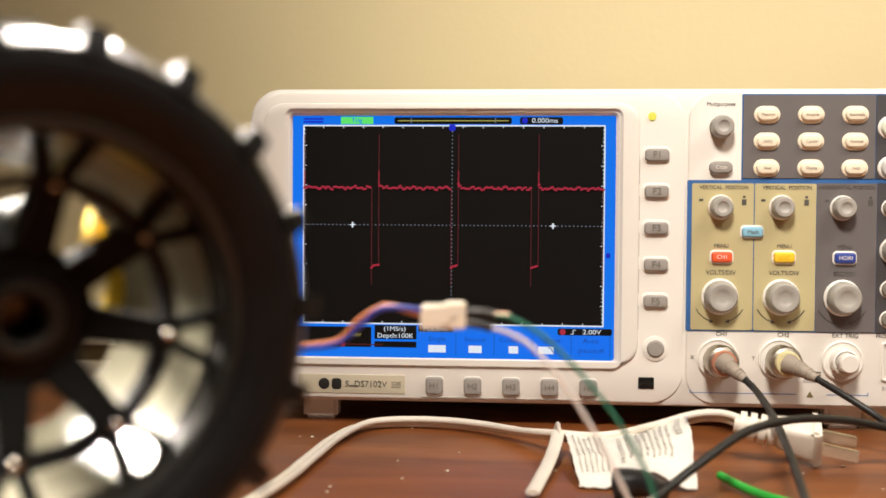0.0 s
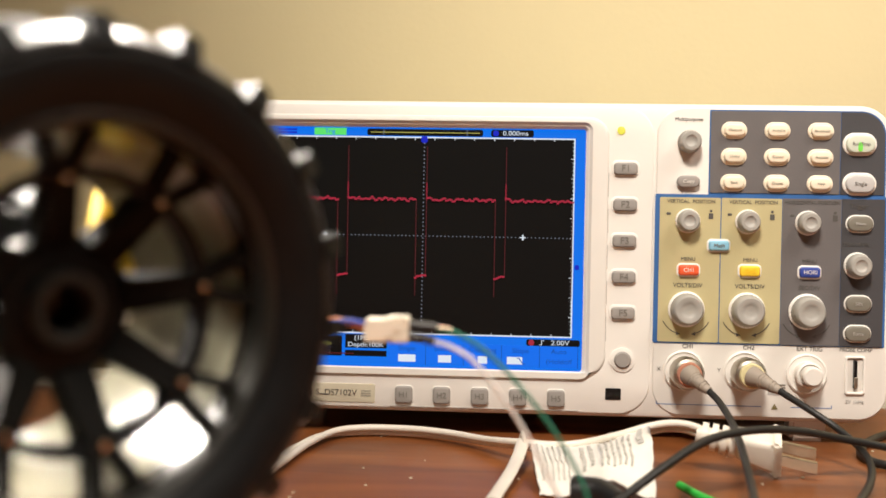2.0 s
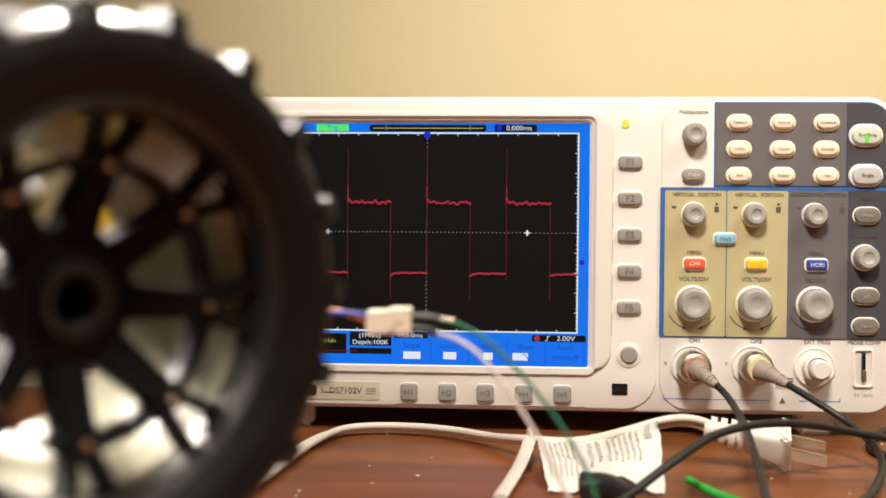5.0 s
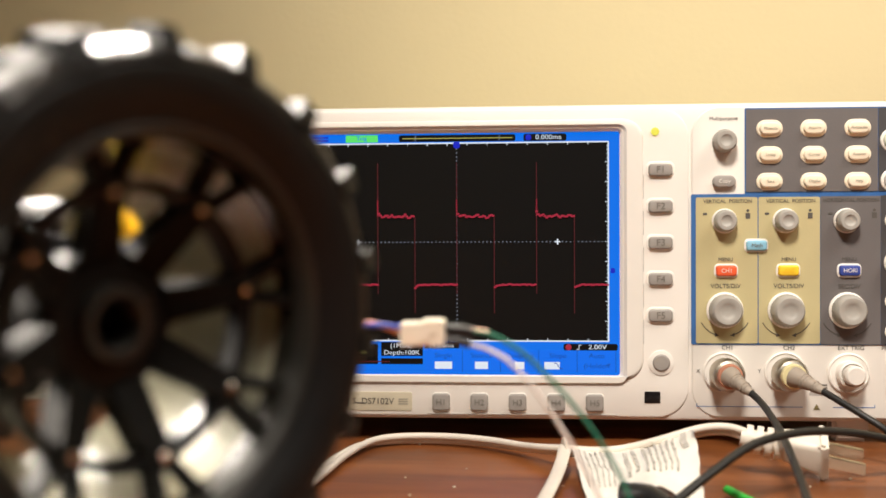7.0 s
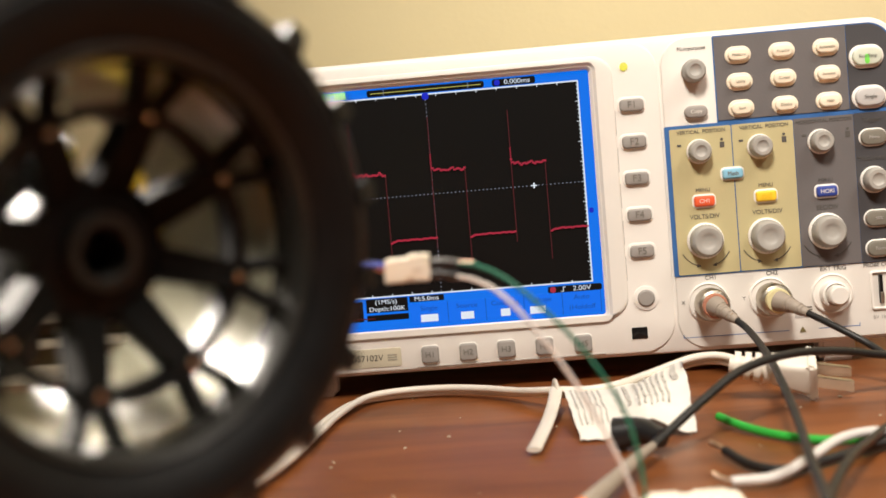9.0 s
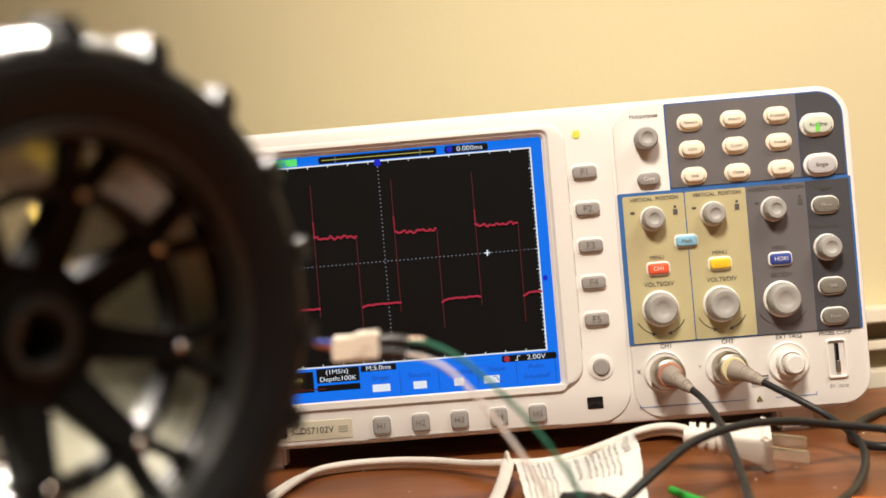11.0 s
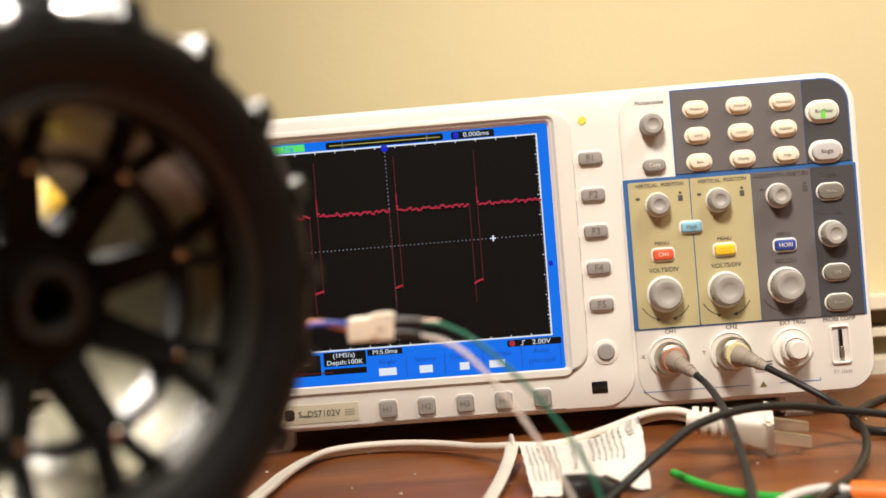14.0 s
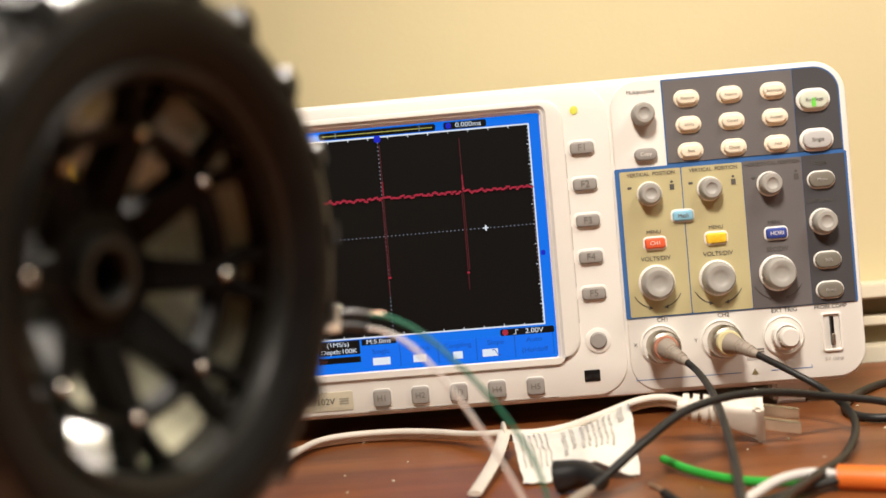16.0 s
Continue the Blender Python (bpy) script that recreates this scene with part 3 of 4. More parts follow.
key(0.2362, 0.0862, 0.0100, 0.0052, 0.0014, M_RED, base=PY, rim=M_CASE, rimw=0.0009, text="CH1", ink=M_CASE, size=0.0028)
key(0.2662, 0.0863, 0.0100, 0.0052, 0.0014, M_YEL, base=PY, rim=M_CASE, rimw=0.0009, text="CH2", ink=M_YEL, size=0.0028)
key(0.2954, 0.0862, 0.0100, 0.0052, 0.0014, M_NAVYKEY, base=PY, rim=M_CASE, rimw=0.0009, text="HORI", ink=M_CASE, size=0.0028)
for x in (0.2355, 0.2652, 0.2945):
    knob(x, 0.0667, 0.0160, 0.0098, PY)
for z in (0.1106, 0.0711, 0.0564):
    key(0.3192, z, 0.0124, 0.0076, 0.0038, M_BTN_OLIVE, base=PY, rim=M_CASE, rimw=0.0007, text={0.1106: "Menu", 0.0711: "50%", 0.0564: "Force"}[z], ink=M_PALEINK, size=0.0022)
knob(0.3184, 0.0900, 0.0118, 0.0082, PY)
for x in (0.2370, 0.2675):
    words("VERTICAL  POSITION", x, 0.1204, 0.0025, F, M_INK, scope)
    words("MENU", x - 0.001, 0.0917, 0.0026, F, M_INK, scope)
    words("VOLTS/DIV", x - 0.001, 0.0786, 0.0030, F, M_INK, scope)
words("HORIZONTAL POSITION", 0.2962, 0.1207, 0.0024, F, M_INK, scope)
words("MENU", 0.2954, 0.0917, 0.0026, F, M_INK, scope)
words("SEC/DIV", 0.2955, 0.0784, 0.0030, F, M_INK, scope)
words("Trigger", 0.3190, 0.1192, 0.0030, F, M_INK, scope)
words("TRIG LEVEL", 0.3180, 0.1004, 0.0026, F, M_INK, scope)
for x, t in ((0.2370, "CH1"), (0.2668, "CH2"), (0.2965, "EXT TRIG"), (0.3190, "PROBE COMP")):
    words(t, x, 0.0481, 0.0030 if len(t) < 9 else 0.0026, PY - 0.00018, M_INK, scope)


def arrow(x, z, side, r=0.0128):
    """Curved turning arrow printed under a large knob."""
    pts = [(x + side * r * math.sin(a), F, z - r * math.cos(a)) for a in (radians(v) for v in (20, 35, 50, 62))]
    bm = tube(pts, 0.00022, 6, 4)
    e = Vector(pts[0])
    tip = [e + Vector((-side * 0.0018, 0, -0.0003)), e + Vector((side * 0.0004, 0, 0.0010)), e + Vector((side * 0.0004, 0, -0.0010))]
    vs = [bm.verts.new(v) for v in tip] + [bm.verts.new(v + Vector((0, 0.0002, 0))) for v in tip]
    bm.faces.new(vs[:3])
    bm.faces.new(vs[3:][::-1])
    return part("turning_arrow", bm, M_INK, scope)


for x in (0.2355, 0.2652, 0.2945):
    arrow(x, 0.0666, 1)
    arrow(x, 0.0666, -1)
for x in (0.2468, 0.2768, 0.3074):
    bm = lathe([(0.0007, F), (0.0007, F + 0.0002)], x, 0.1158, 10)
    box(x - 0.0011, x + 0.0011, F, F + 0.0002, 0.1118, 0.1146, bm=bm)
    part("knob_icon", bm, M_INK, scope)
for x in (0.2260, 0.2560, 0.2866):
    part("arrows_icon", rbox(x, 0.1142, 0.0022, 0.0012, 0.0005, F, F + 0.0002, 0.00003, 3), M_INK, scope)
words("X", 0.2228, 0.0365, 0.0026, PY - 0.00018, M_INK, scope)
words("Y", 0.2525, 0.0365, 0.0026, PY - 0.00018, M_INK, scope)
bars(0.2800, 0.0268, 0.0068, 0.0052, 2, PY - 0.00018, M_PALEINK, scope)
words("5V 1kHz", 0.3190, 0.0225, 0.0026, PY - 0.00018, M_PALEINK, scope)
for x0, x1 in ((0.2218, 0.2735), (0.2880, 0.3080)):
    bm = box(x0, x1, PY - 0.00015, F + 0.001, 0.0188, 0.0191)
    if x0 < 0.25:
        box(x0, x0 + 0.0003, PY - 0.00015, F + 0.001, 0.0191, 0.0204, bm=bm)
    else:
        box(x1 - 0.0003, x1, PY - 0.00015, F + 0.001, 0.0191, 0.0204, bm=bm)
    part("printed_line", bm, M_BLUE, scope)
bm = bmesh.new()
loops(bm, [[(0.2800 + a, PY + e - 0.0008, 0.0178 + b) for a, b in ((-0.0016, 0), (0.0016, 0), (0, 0.0028))] for e in (0.0006, 0.0004)])
part("warning_sign", bm, M_OLIVEPRINT, scope)
bars(0.2826, 0.0285, 0.0052, 0.0040, 3, PY - 0.00018, M_KEYINK, scope)


def socket(x, z, cover):
    s = part("socket", lathe([(0.0100, PY + 0.001), (0.0100, PY - 0.0012), (0.0094, PY - 0.0016), (0.0088, PY - 0.0010), (0.0070, PY - 0.0008)], x, z, 40), M_CASE, scope, "ivory socket ring")
    part("socket_barrel", lathe([(0.0064, PY), (0.0064, PY - 0.0070), (0.0056, PY - 0.0074), (0.0050, PY - 0.0060), (0.0003, PY - 0.0060)], x, z, 32), cover, s)
    return s


socket(0.2350, 0.0360, M_METAL)
socket(0.2648, 0.0362, M_METAL)
s3 = socket(0.2952, 0.0358, M_CASE)
part("socket_cap", lathe([(0.0048, PY - 0.005), (0.0048, PY - 0.0120), (0.0040, PY - 0.0128), (0.0003, PY - 0.0128)], 0.2952, 0.0358, 32), M_CASE2, s3)
pc = part("probe_terminal", rframe(0.3187, 0.0357, 0.0096, 0.0190, 0.0012, 0.3187, 0.0357, 0.0076, 0.0168, 0.0008, PY - 0.0012, PY + 0.001, 0.0004, 0.0003, 4), M_CASE, scope)
part("terminal_clip", rbox(0.3187, 0.0362, 0.0016, 0.0140, 0.0003, PY - 0.0020, PY, 0.0003), M_BLACKGLASS, pc)
part("terminal_clip", rbox(0.3189, 0.0322, 0.0017, 0.0055, 0.0003, PY - 0.0024, PY, 0.0003), M_METAL, pc, "bright metal terminal")


# ---- probe leads ----
def probe_lead(x, z, ring, boot, cable, label):
    th = thing("probe_lead", label, "cable", group="probe leads plugged into the oscilloscope")
    part("plug_shell", lathe([(0.0066, PY - 0.0042), (0.0078, PY - 0.005), (0.0080, PY - 0.0135), (0.0072, PY - 0.0150), (0.0060, PY - 0.0155), (0.0060, PY - 0.017)], x, z, 32), M_METAL, th, "nickel bayonet shell")
    part("colour_ring", lathe([(0.0058, PY - 0.0155), (0.0061, PY - 0.0165), (0.0061, PY - 0.0180), (0.0056, PY - 0.0190)], x, z, 28), ring, th)
    part("strain_relief", tube([(x, PY - 0.018, z), *boot], 0.0052, 16, 6, taper=0.0019), M_BOOT, th)
    bm = bmesh.new()
    path = smooth_path([(x, PY - 0.018, z), *boot], 6)
    for f in (0.45, 0.55, 0.65, 0.75, 0.85):
        i = int(f * (len(path) - 1))
        d = (path[i + 1] - path[i]).normalized() * 0.0005
        rr = 0.0052 + (0.0019 - 0.0052) * f + 0.0003
        tube([path[i] - d, path[i] + d], rr, 16, 2, bm=bm)
    part("strain_relief_rib", bm, M_BOOT, th)
    part("cable", tube([boot[-1], *cable], 0.0016, 12, 8), M_CABLE, th)
    return th


probe_lead(0.2350, 0.0360, M_BOOTRED, [(0.2370, -0.0250, 0.0343), (0.2418, -0.0325, 0.0303)],
           [(0.2448, -0.0400, 0.0268), (0.2455, -0.060, 0.0225), (0.2430, -0.0870, 0.0200), (0.2375, -0.125, 0.0180), (0.2300, -0.172, 0.0150), (0.2220, -0.215, 0.0130), (0.215, -0.26, 0.010), (0.205, -0.33, 0.004)],
           "black probe lead with a red ring on its plug")
probe_lead(0.2648, 0.0362, M_BOOTYEL, [(0.2688, -0.0248, 0.0345), (0.2745, -0.0318, 0.0312)],
           [(0.2850, -0.0440, 0.0246), (0.2960, -0.0540, 0.0170), (0.3010, -0.0720, 0.0100), (0.2950, -0.0960, 0.0060), (0.2790, -0.1290, 0.0040), (0.2580, -0.165, 0.0068), (0.235, -0.205, 0.0090), (0.215, -0.25, 0.006), (0.2, -0.32, 0.003)],
           "black probe lead with a yellow ring on its plug")
loop = thing("test_lead", "black test lead that arches over the plug to a grey clip", "cable")
part("cable", tube([(0.40, -0.062, 0.0020), (0.345, -0.066, 0.0045), (0.316, -0.066, 0.012), (0.292, -0.073, 0.017), (0.269, -0.087, 0.0225), (0.246, -0.104, 0.0255), (0.224, -0.121, 0.0240),
                    (0.206, -0.138, 0.0175), (0.192, -0.150, 0.0105), (0.183, -0.159, 0.0065)], 0.0017, 12), M_CABLE, loop)
part("clip_sleeve", tube([(0.1835, -0.1585, 0.0066), (0.1760, -0.1720, 0.0060), (0.1660, -0.1930, 0.0050), (0.1540, -0.2190, 0.0044)], 0.0015, 14, 6, taper=0.0034), M_BOOT, loop, "grey tapered sleeve")
part("clip_body", tube([(0.1540, -0.2190, 0.0044), (0.1470, -0.2340, 0.0048), (0.140, -0.250, 0.0052)], 0.0036, 14, 6, taper=0.005), M_ORANGE, loop, "orange grip")
backc = thing("coiled_lead", "black lead curled on the table behind the oscilloscope's corner", "cable")
part("cable", tube([(0.42, 0.055, 0.0022), (0.365, 0.042, 0.0022), (0.338, 0.018, 0.0022), (0.318, -0.015, 0.0022), (0.3125, -0.040, 0.0022), (0.322, -0.054, 0.0022), (0.36, -0.052, 0.0022), (0.42, -0.04, 0.0022)], 0.002, 12), M_CABLE, backc)

# ---- mains cord ----
cord = thing("power_cord", "white flat two-core mains cord with a moulded two-pin plug", "power cord")
CORD = [(-0.02, -0.30, 0.0022), (0.016, -0.235, 0.0022), (0.038, -0.176, 0.0022), (0.0465, -0.132, 0.0022), (0.0498, -0.092, 0.0022), (0.0535, -0.052, 0.0023), (0.0615, -0.022, 0.0025),
        (0.0780, -0.011, 0.0025), (0.101, -0.0125, 0.0028), (0.1205, -0.0220, 0.0032), (0.1346, -0.0360, 0.0041), (0.1450, -0.0510, 0.0060), (0.1545, -0.0600, 0.0072), (0.1680, -0.0630, 0.0070), (0.1809, -0.0640, 0.0084),
        (0.1957, -0.0670, 0.0128), (0.2102, -0.0680, 0.0175), (0.2182, -0.0670, 0.0187), (0.2256, -0.0660, 0.0182), (0.2320, -0.0660, 0.0163)]
for s in (-1, 1):
    part("core", tube([(x, y, z + 0.0010) for x, y, z in CORD], 0.00165, 12, 8, side=s * 0.0017, up=(0, 0.75, 0.66)), M_CORD, cord)
DX, DY = 0.976, -0.216


def along(d, s, z):
    """A place by the plug: d along its length, s to its side."""
    roll, h = radians(24), z - 0.0098
    a, b = s * math.cos(roll) - h * math.sin(roll), s * math.sin(roll) + h * math.cos(roll)
    return (0.2310 + d * DX - a * DY, -0.0660 + d * DY + a * DX, 0.0163 + b - 0.165 * d)


for k in range(4):
    d = 0.001 + 0.0042 * k
    part("strain_relief_rib", tube([along(d, 0, 0.0098), along(d + 0.0026, 0, 0.0098)], 0.0058 + 0.0003 * k, 16, 2), M_PLUG, cord)
part("strain_relief", tube([along(-0.001, 0, 0.0098), along(0.018, 0, 0.0098)], 0.0040, 14, 3), M_PLUG, cord)


def oriented(d0, d1, s0, s1, z0, z1, bev):
    bm = box(d0, d1, s0, s1, z0, z1, bev)
    for v in bm.verts:
        v.co = Vector(along(v.co.x, v.co.y, v.co.z))
    return bm


def plug_body():
    bm = bmesh.new()
    rings = []
    for d, w, h in ((0.0150, 0.009, 0.0100), (0.0165, 0.0110, 0.0120), (0.024, 0.0135, 0.0140), (0.0300, 0.0150, 0.0158), (0.0310, 0.0150, 0.0160)):
        rings.append([along(d, a, 0.0095 + b) for a, b in outline(0, 0.0003, w, h, 0.003, 4)])
    return loops(bm, rings)


part("plug_body", plug_body(), M_PLUG, cord)
part("plug_face", oriented(0.0300, 0.0345, -0.0085, 0.0085, 0.0012, 0.0188, 0.0013), M_PLUG, cord)
for s in (-0.0050, 0.0050):
    bm = oriented(0.034, 0.0490, s - 0.0008, s + 0.0008, 0.0068, 0.0126, 0.0004)
    part("prong", bm, M_BRASSY, cord, "flat metal prong")


# ---- label on the cord ----
def tag_point(u, v):
    """A place on the crumpled label: u along the cord, v down towards the table."""
    a, b = Vector((0.1575, -0.0640, 0.0098)), Vector((0.2090, -0.0690, 0.0205))
    c, d = Vector((0.2045, -0.1230, 0.0015)), Vector((0.1600, -0.1220, 0.0012))
    p = (a * (1 - u) + b * u) * (1 - v) + (d * (1 - u) + c * u) * v
    crease = 0.0013 * noise.noise(Vector((u * 7, v * 5, 3))) + 0.0007 * noise.noise(Vector((u * 17, v * 13, 9)))
    lift = 0.0050 * math.sin(math.pi * v) * (0.4 + 0.6 * u) + 0.006 * math.exp(-(((u - 0.62) / 0.2) ** 2)) * v ** 2
    p += Vector((0.0012 * noise.noise(Vector((v * 6, u * 3, 1))), crease, lift + crease - 0.0050 * math.sin(math.pi * u) * (1 - v)))
    p.z = max(p.z, 0.0010)
    return p


def sheet(us, vs, up, thick, bm):
    """A thin strip of the label's surface with real thickness."""
    g = [[[bm.verts.new(tag_point(u, v) + Vector((0, -0.3 * h, h))) for v in vs] for u in us] for h in (up, up - thick)]
    top, low = g
    for i in range(len(us) - 1):
        for j in range(len(vs) - 1):
            bm.faces.new((top[i][j], top[i][j + 1], top[i + 1][j + 1], top[i + 1][j]))
            bm.faces.new((low[i][j], low[i + 1][j], low[i + 1][j + 1], low[i][j + 1]))
    for i in range(len(us) - 1):
        for j in (0, -1):
            bm.faces.new((top[i][j], top[i + 1][j], low[i + 1][j], low[i][j]))
    for j in range(len(vs) - 1):
        for i in (0, -1):
            bm.faces.new((top[i][j], low[i][j], low[i][j + 1], top[i][j + 1]))
    return bm


cord_label = thing("cord_label", "crumpled white printed warning label wrapped on the mains cord", "label")
part("film", sheet([k / 30 for k in range(31)], [k / 14 for k in range(15)], 0.0, 0.00035, bmesh.new()), M_PAPER, cord_label, angle=60)
random.seed(11)
bm = bmesh.new()
for u, w, v0, v1 in [(0.05 + 0.045 * k, 0.014, 0.08, 0.80) for k in range(6)] + [(0.40, 0.030, 0.15, 0.72), (0.47, 0.030, 0.10, 0.66)] + [(0.56 + 0.052 * k, 0.020, 0.10, 0.74) for k in range(6)] + [(0.89, 0.045, 0.05, 0.42)]:
    v = v0
    while v < v1:
        ln = random.uniform(0.10, 0.34)
        end = min(v + ln, v1)
        sheet([u, u + w * 0.5, u + w], [v + (end - v) * q / 3 for q in range(4)], 0.0007, 0.0003, bm)
        v = end + 0.02
part("small_print", bm, mat("grey_print", (0.52, 0.50, 0.46), 0.6, vary=0.2, scale=200), cord_label, "grey lines of small print")
strap = thing("cable_tie", "white flat tie looped round the mains cord", "cable tie")
part("tail", tube([(0.1545, -0.0630, 0.0106), (0.1525, -0.0760, 0.0070), (0.1485, -0.1000, 0.0042), (0.1418, -0.1380, 0.0026)], 0.0011, 10, 8, flat=2.6), M_CORD, strap)
part("loop", tube([(0.1540, -0.0560, 0.0040), (0.1538, -0.0560, 0.0098), (0.1545, -0.0610, 0.0118), (0.1550, -0.0655, 0.0085), (0.1550, -0.0650, 0.0035)], 0.0011, 10, 6, flat=2.4, up=(1, 0, 0)), M_CORD, strap)

# ---- loose stripped cable ----
strip = thing("stripped_cable", "orange-sheathed cable with green, black and white cores spread out", "cable")
part("green_core", tube([(0.2160, -0.1080, 0.0034), (0.2230, -0.1260, 0.0026), (0.2340, -0.1420, 0.0022), (0.2480, -0.1520, 0.0024), (0.2680, -0.1560, 0.0036)], 0.0017, 12), M_GREEN, strip, "green insulated core")
part("black_core", tube([(0.2075, -0.1610, 0.0036), (0.2125, -0.1760, 0.0024), (0.2220, -0.1840, 0.0022), (0.2380, -0.1760, 0.0024), (0.2540, -0.1660, 0.0028), (0.2680, -0.1600, 0.0038)], 0.0017, 12), M_CABLE, strip, "black insulated core")
part("white_core", tube([(0.2020, -0.1960, 0.0030), (0.2160, -0.1950, 0.0034), (0.2310, -0.1810, 0.0050), (0.2450, -0.1660, 0.0064), (0.2580, -0.1580, 0.0062), (0.2680, -0.1580, 0.0048)], 0.0017, 12), M_WHITEW, strip, "white insulated core")
part("bare_end", tube([(0.2078, -0.1612, 0.0036), (0.2055, -0.1560, 0.0044), (0.2035, -0.1540, 0.0050)], 0.0011, 10, 4), M_COPPER, strip, "bare twisted copper end")
part("bare_end", tube([(0.2025, -0.1960, 0.0030), (0.1990, -0.1945, 0.0036), (0.1970, -0.1925, 0.0050)], 0.0011, 10, 4), M_COPPER, strip, "bare twisted copper end")
part("sheath", tube([(0.2675, -0.1585, 0.0042), (0.2850, -0.1670, 0.0042), (0.31, -0.176, 0.0042), (0.36, -0.20, 0.0042)], 0.0042, 18), M_ORANGE, strip, "orange sheath")

blk = thing("crocodile_clip", "black rubber clip tucked under the cord's label", "clip")
part("boot", tube([(0.1730, -0.1360, 0.0060), (0.1815, -0.1400, 0.0075), (0.1880, -0.1480, 0.0062)], 0.0062, 16, 8, taper=0.0036), M_SHRINK, blk)
holder = thing("terminal_block", "white nylon terminal block at the table's near side", "connector")
part("housing", box(0.1700, 0.1985, -0.2420, -0.2240, 0.0, 0.0092, 0.0008), M_NYLON, holder)
part("housing", box(0.1730, 0.1820, -0.2236, -0.2205, 0.0, 0.0088, 0.0006), M_NYLON, holder)
part("housing", box(0.1850, 0.1960, -0.2236, -0.2205, 0.0, 0.0088, 0.0006), M_NYLON, holder)

# crumbs on the table
random.seed(5)
bm = bmesh.new()
for k in range(46):
    x, y = random.uniform(-0.02, 0.34), random.uniform(-0.20, -0.005)
    s = random.uniform(0.0003, 0.0008)
    made = bmesh.ops.create_icosphere(bm, subdivisions=1, radius=s)["verts"]
    for v in made:
        v.co = Vector((x + v.co.x * random.uniform(0.7, 1.6), y + v.co.y, s * 0.6 + v.co.z * 0.6))
tagged(part("table_crumbs", bm, M_TRIM), "pale crumbs and lint scattered on the wooden table", "crumbs", kind="stuff")

# ---- inline connector on the wires, in its own space ----
joint = thing("wire_connector", "white nylon inline plug joining blue, brown, green and white wires", "connector")


def joint_block(x0, x1, y0, y1, z0, z1, name, label=""):
    return part(name, box(x0, x1, y0, y1, z0, z1, 0.0005), M_NYLON, joint, label)


joint_block(-0.0066, 0.0058, -0.0035, 0.0035, -0.0036, 0.0030, "plug_housing")
joint_block(-0.0005, 0.0060, -0.0034, 0.0034, 0.0029, 0.0038, "latch")
joint_block(-0.0068, -0.0056, -0.0037, 0.0037, -0.0038, 0.0008, "socket_housing")
for z in (-0.0004, -0.0024):
    part("contact_window", box(0.0018 + z, 0.0040 + z, -0.00365, -0.0034, z - 0.0003, z + 0.0003), M_BRASSY, joint)
part("blue_wire", tube([(-0.0056, -0.0010, 0.0012), (-0.0120, -0.0005, 0.0020), (-0.0190, 0.0020, 0.0012), (-0.0250, 0.0060, -0.0040), (-0.033, 0.012, -0.010), (-0.05, 0.03, -0.014)], 0.0008, 10), M_BLUEW, joint, "blue insulated wire")
part("brown_wire", tube([(-0.0056, 0.0010, -0.0008), (-0.0110, 0.0020, 0.0010), (-0.0180, 0.0040, 0.0022), (-0.0260, 0.0070, -0.0025), (-0.033, 0.013, -0.009), (-0.05, 0.032, -0.013)], 0.0008, 10), M_ORW, joint, "orange-brown insulated wire")
part("splice_sleeve", tube([(0.0054, 0.0008, 0.0010), (0.0100, 0.0006, 0.0010), (0.0138, 0.0004, 0.0004)], 0.00125, 12, 6), M_SHRINK, joint, "black heat-shrink sleeve")
part("splice_sleeve", tube([(0.0050, -0.0010, -0.0018), (0.0095, -0.0012, -0.0022), (0.0132, -0.0014, -0.0032)], 0.00135, 12, 6), M_SHRINK, joint, "black heat-shrink sleeve")
part("green_wire", tube([(0.0134, 0.0004, 0.0005), (0.0196, -0.0005, -0.0008), (0.0284, -0.0020, -0.0060), (0.0394, -0.0035, -0.0170), (0.0493, -0.0045, -0.0300), (0.0570, -0.0050, -0.0450), (0.0603, -0.005, -0.062), (0.0603, -0.005, -0.0735)], 0.00062, 10), M_TEAL, joint, "thin green wire")
part("white_wire", tube([(0.0128, -0.0014, -0.0030), (0.0185, -0.0030, -0.0046), (0.0251, -0.0050, -0.0086), (0.0339, -0.0070, -0.0190), (0.0427, -0.0080, -0.0330), (0.0504, -0.0085, -0.0480), (0.0559, -0.009, -0.062), (0.0586, -0.009, -0.0735)], 0.00062, 10), M_WHITEW, joint, "thin white wire")
part("frayed_strand", tube([(0.0132, 0.0000, 0.0010), (0.0158, -0.0004, 0.0009), (0.0182, -0.0005, 0.0006)], 0.0002, 6, 4), M_COPPER, joint)

# ---- wheel, in its own space: its face looks along -y ----
wheel = thing("wheel", "black knobbly rubber model-car wheel with spoked gloss black rim", "wheel")
tyre = part("tyre", lathe([(0.0452, -0.0162), (0.0478, -0.0182), (0.0515, -0.0206), (0.0555, -0.0217), (0.0584, -0.0216), (0.0602, -0.0200), (0.0615, -0.0180), (0.0626, -0.0140), (0.0628, 0.0240),
                           (0.0626, 0.0272), (0.0612, 0.0310), (0.0560, 0.0336), (0.0500, 0.0330), (0.0455, 0.0290)], n=96, caps=(False, False)), M_TYRE, wheel)
part("tread_band", lathe([(0.0596, -0.0209), (0.0612, -0.0208), (0.0626, -0.0194), (0.0638, -0.0168), (0.0646, -0.0130), (0.0649, -0.0060), (0.0648, 0.0080), (0.0646, 0.0200), (0.0638, 0.0250), (0.0624, 0.0262)], n=96, caps=(False, False)), M_PAD, tyre, "polished rubber tread")


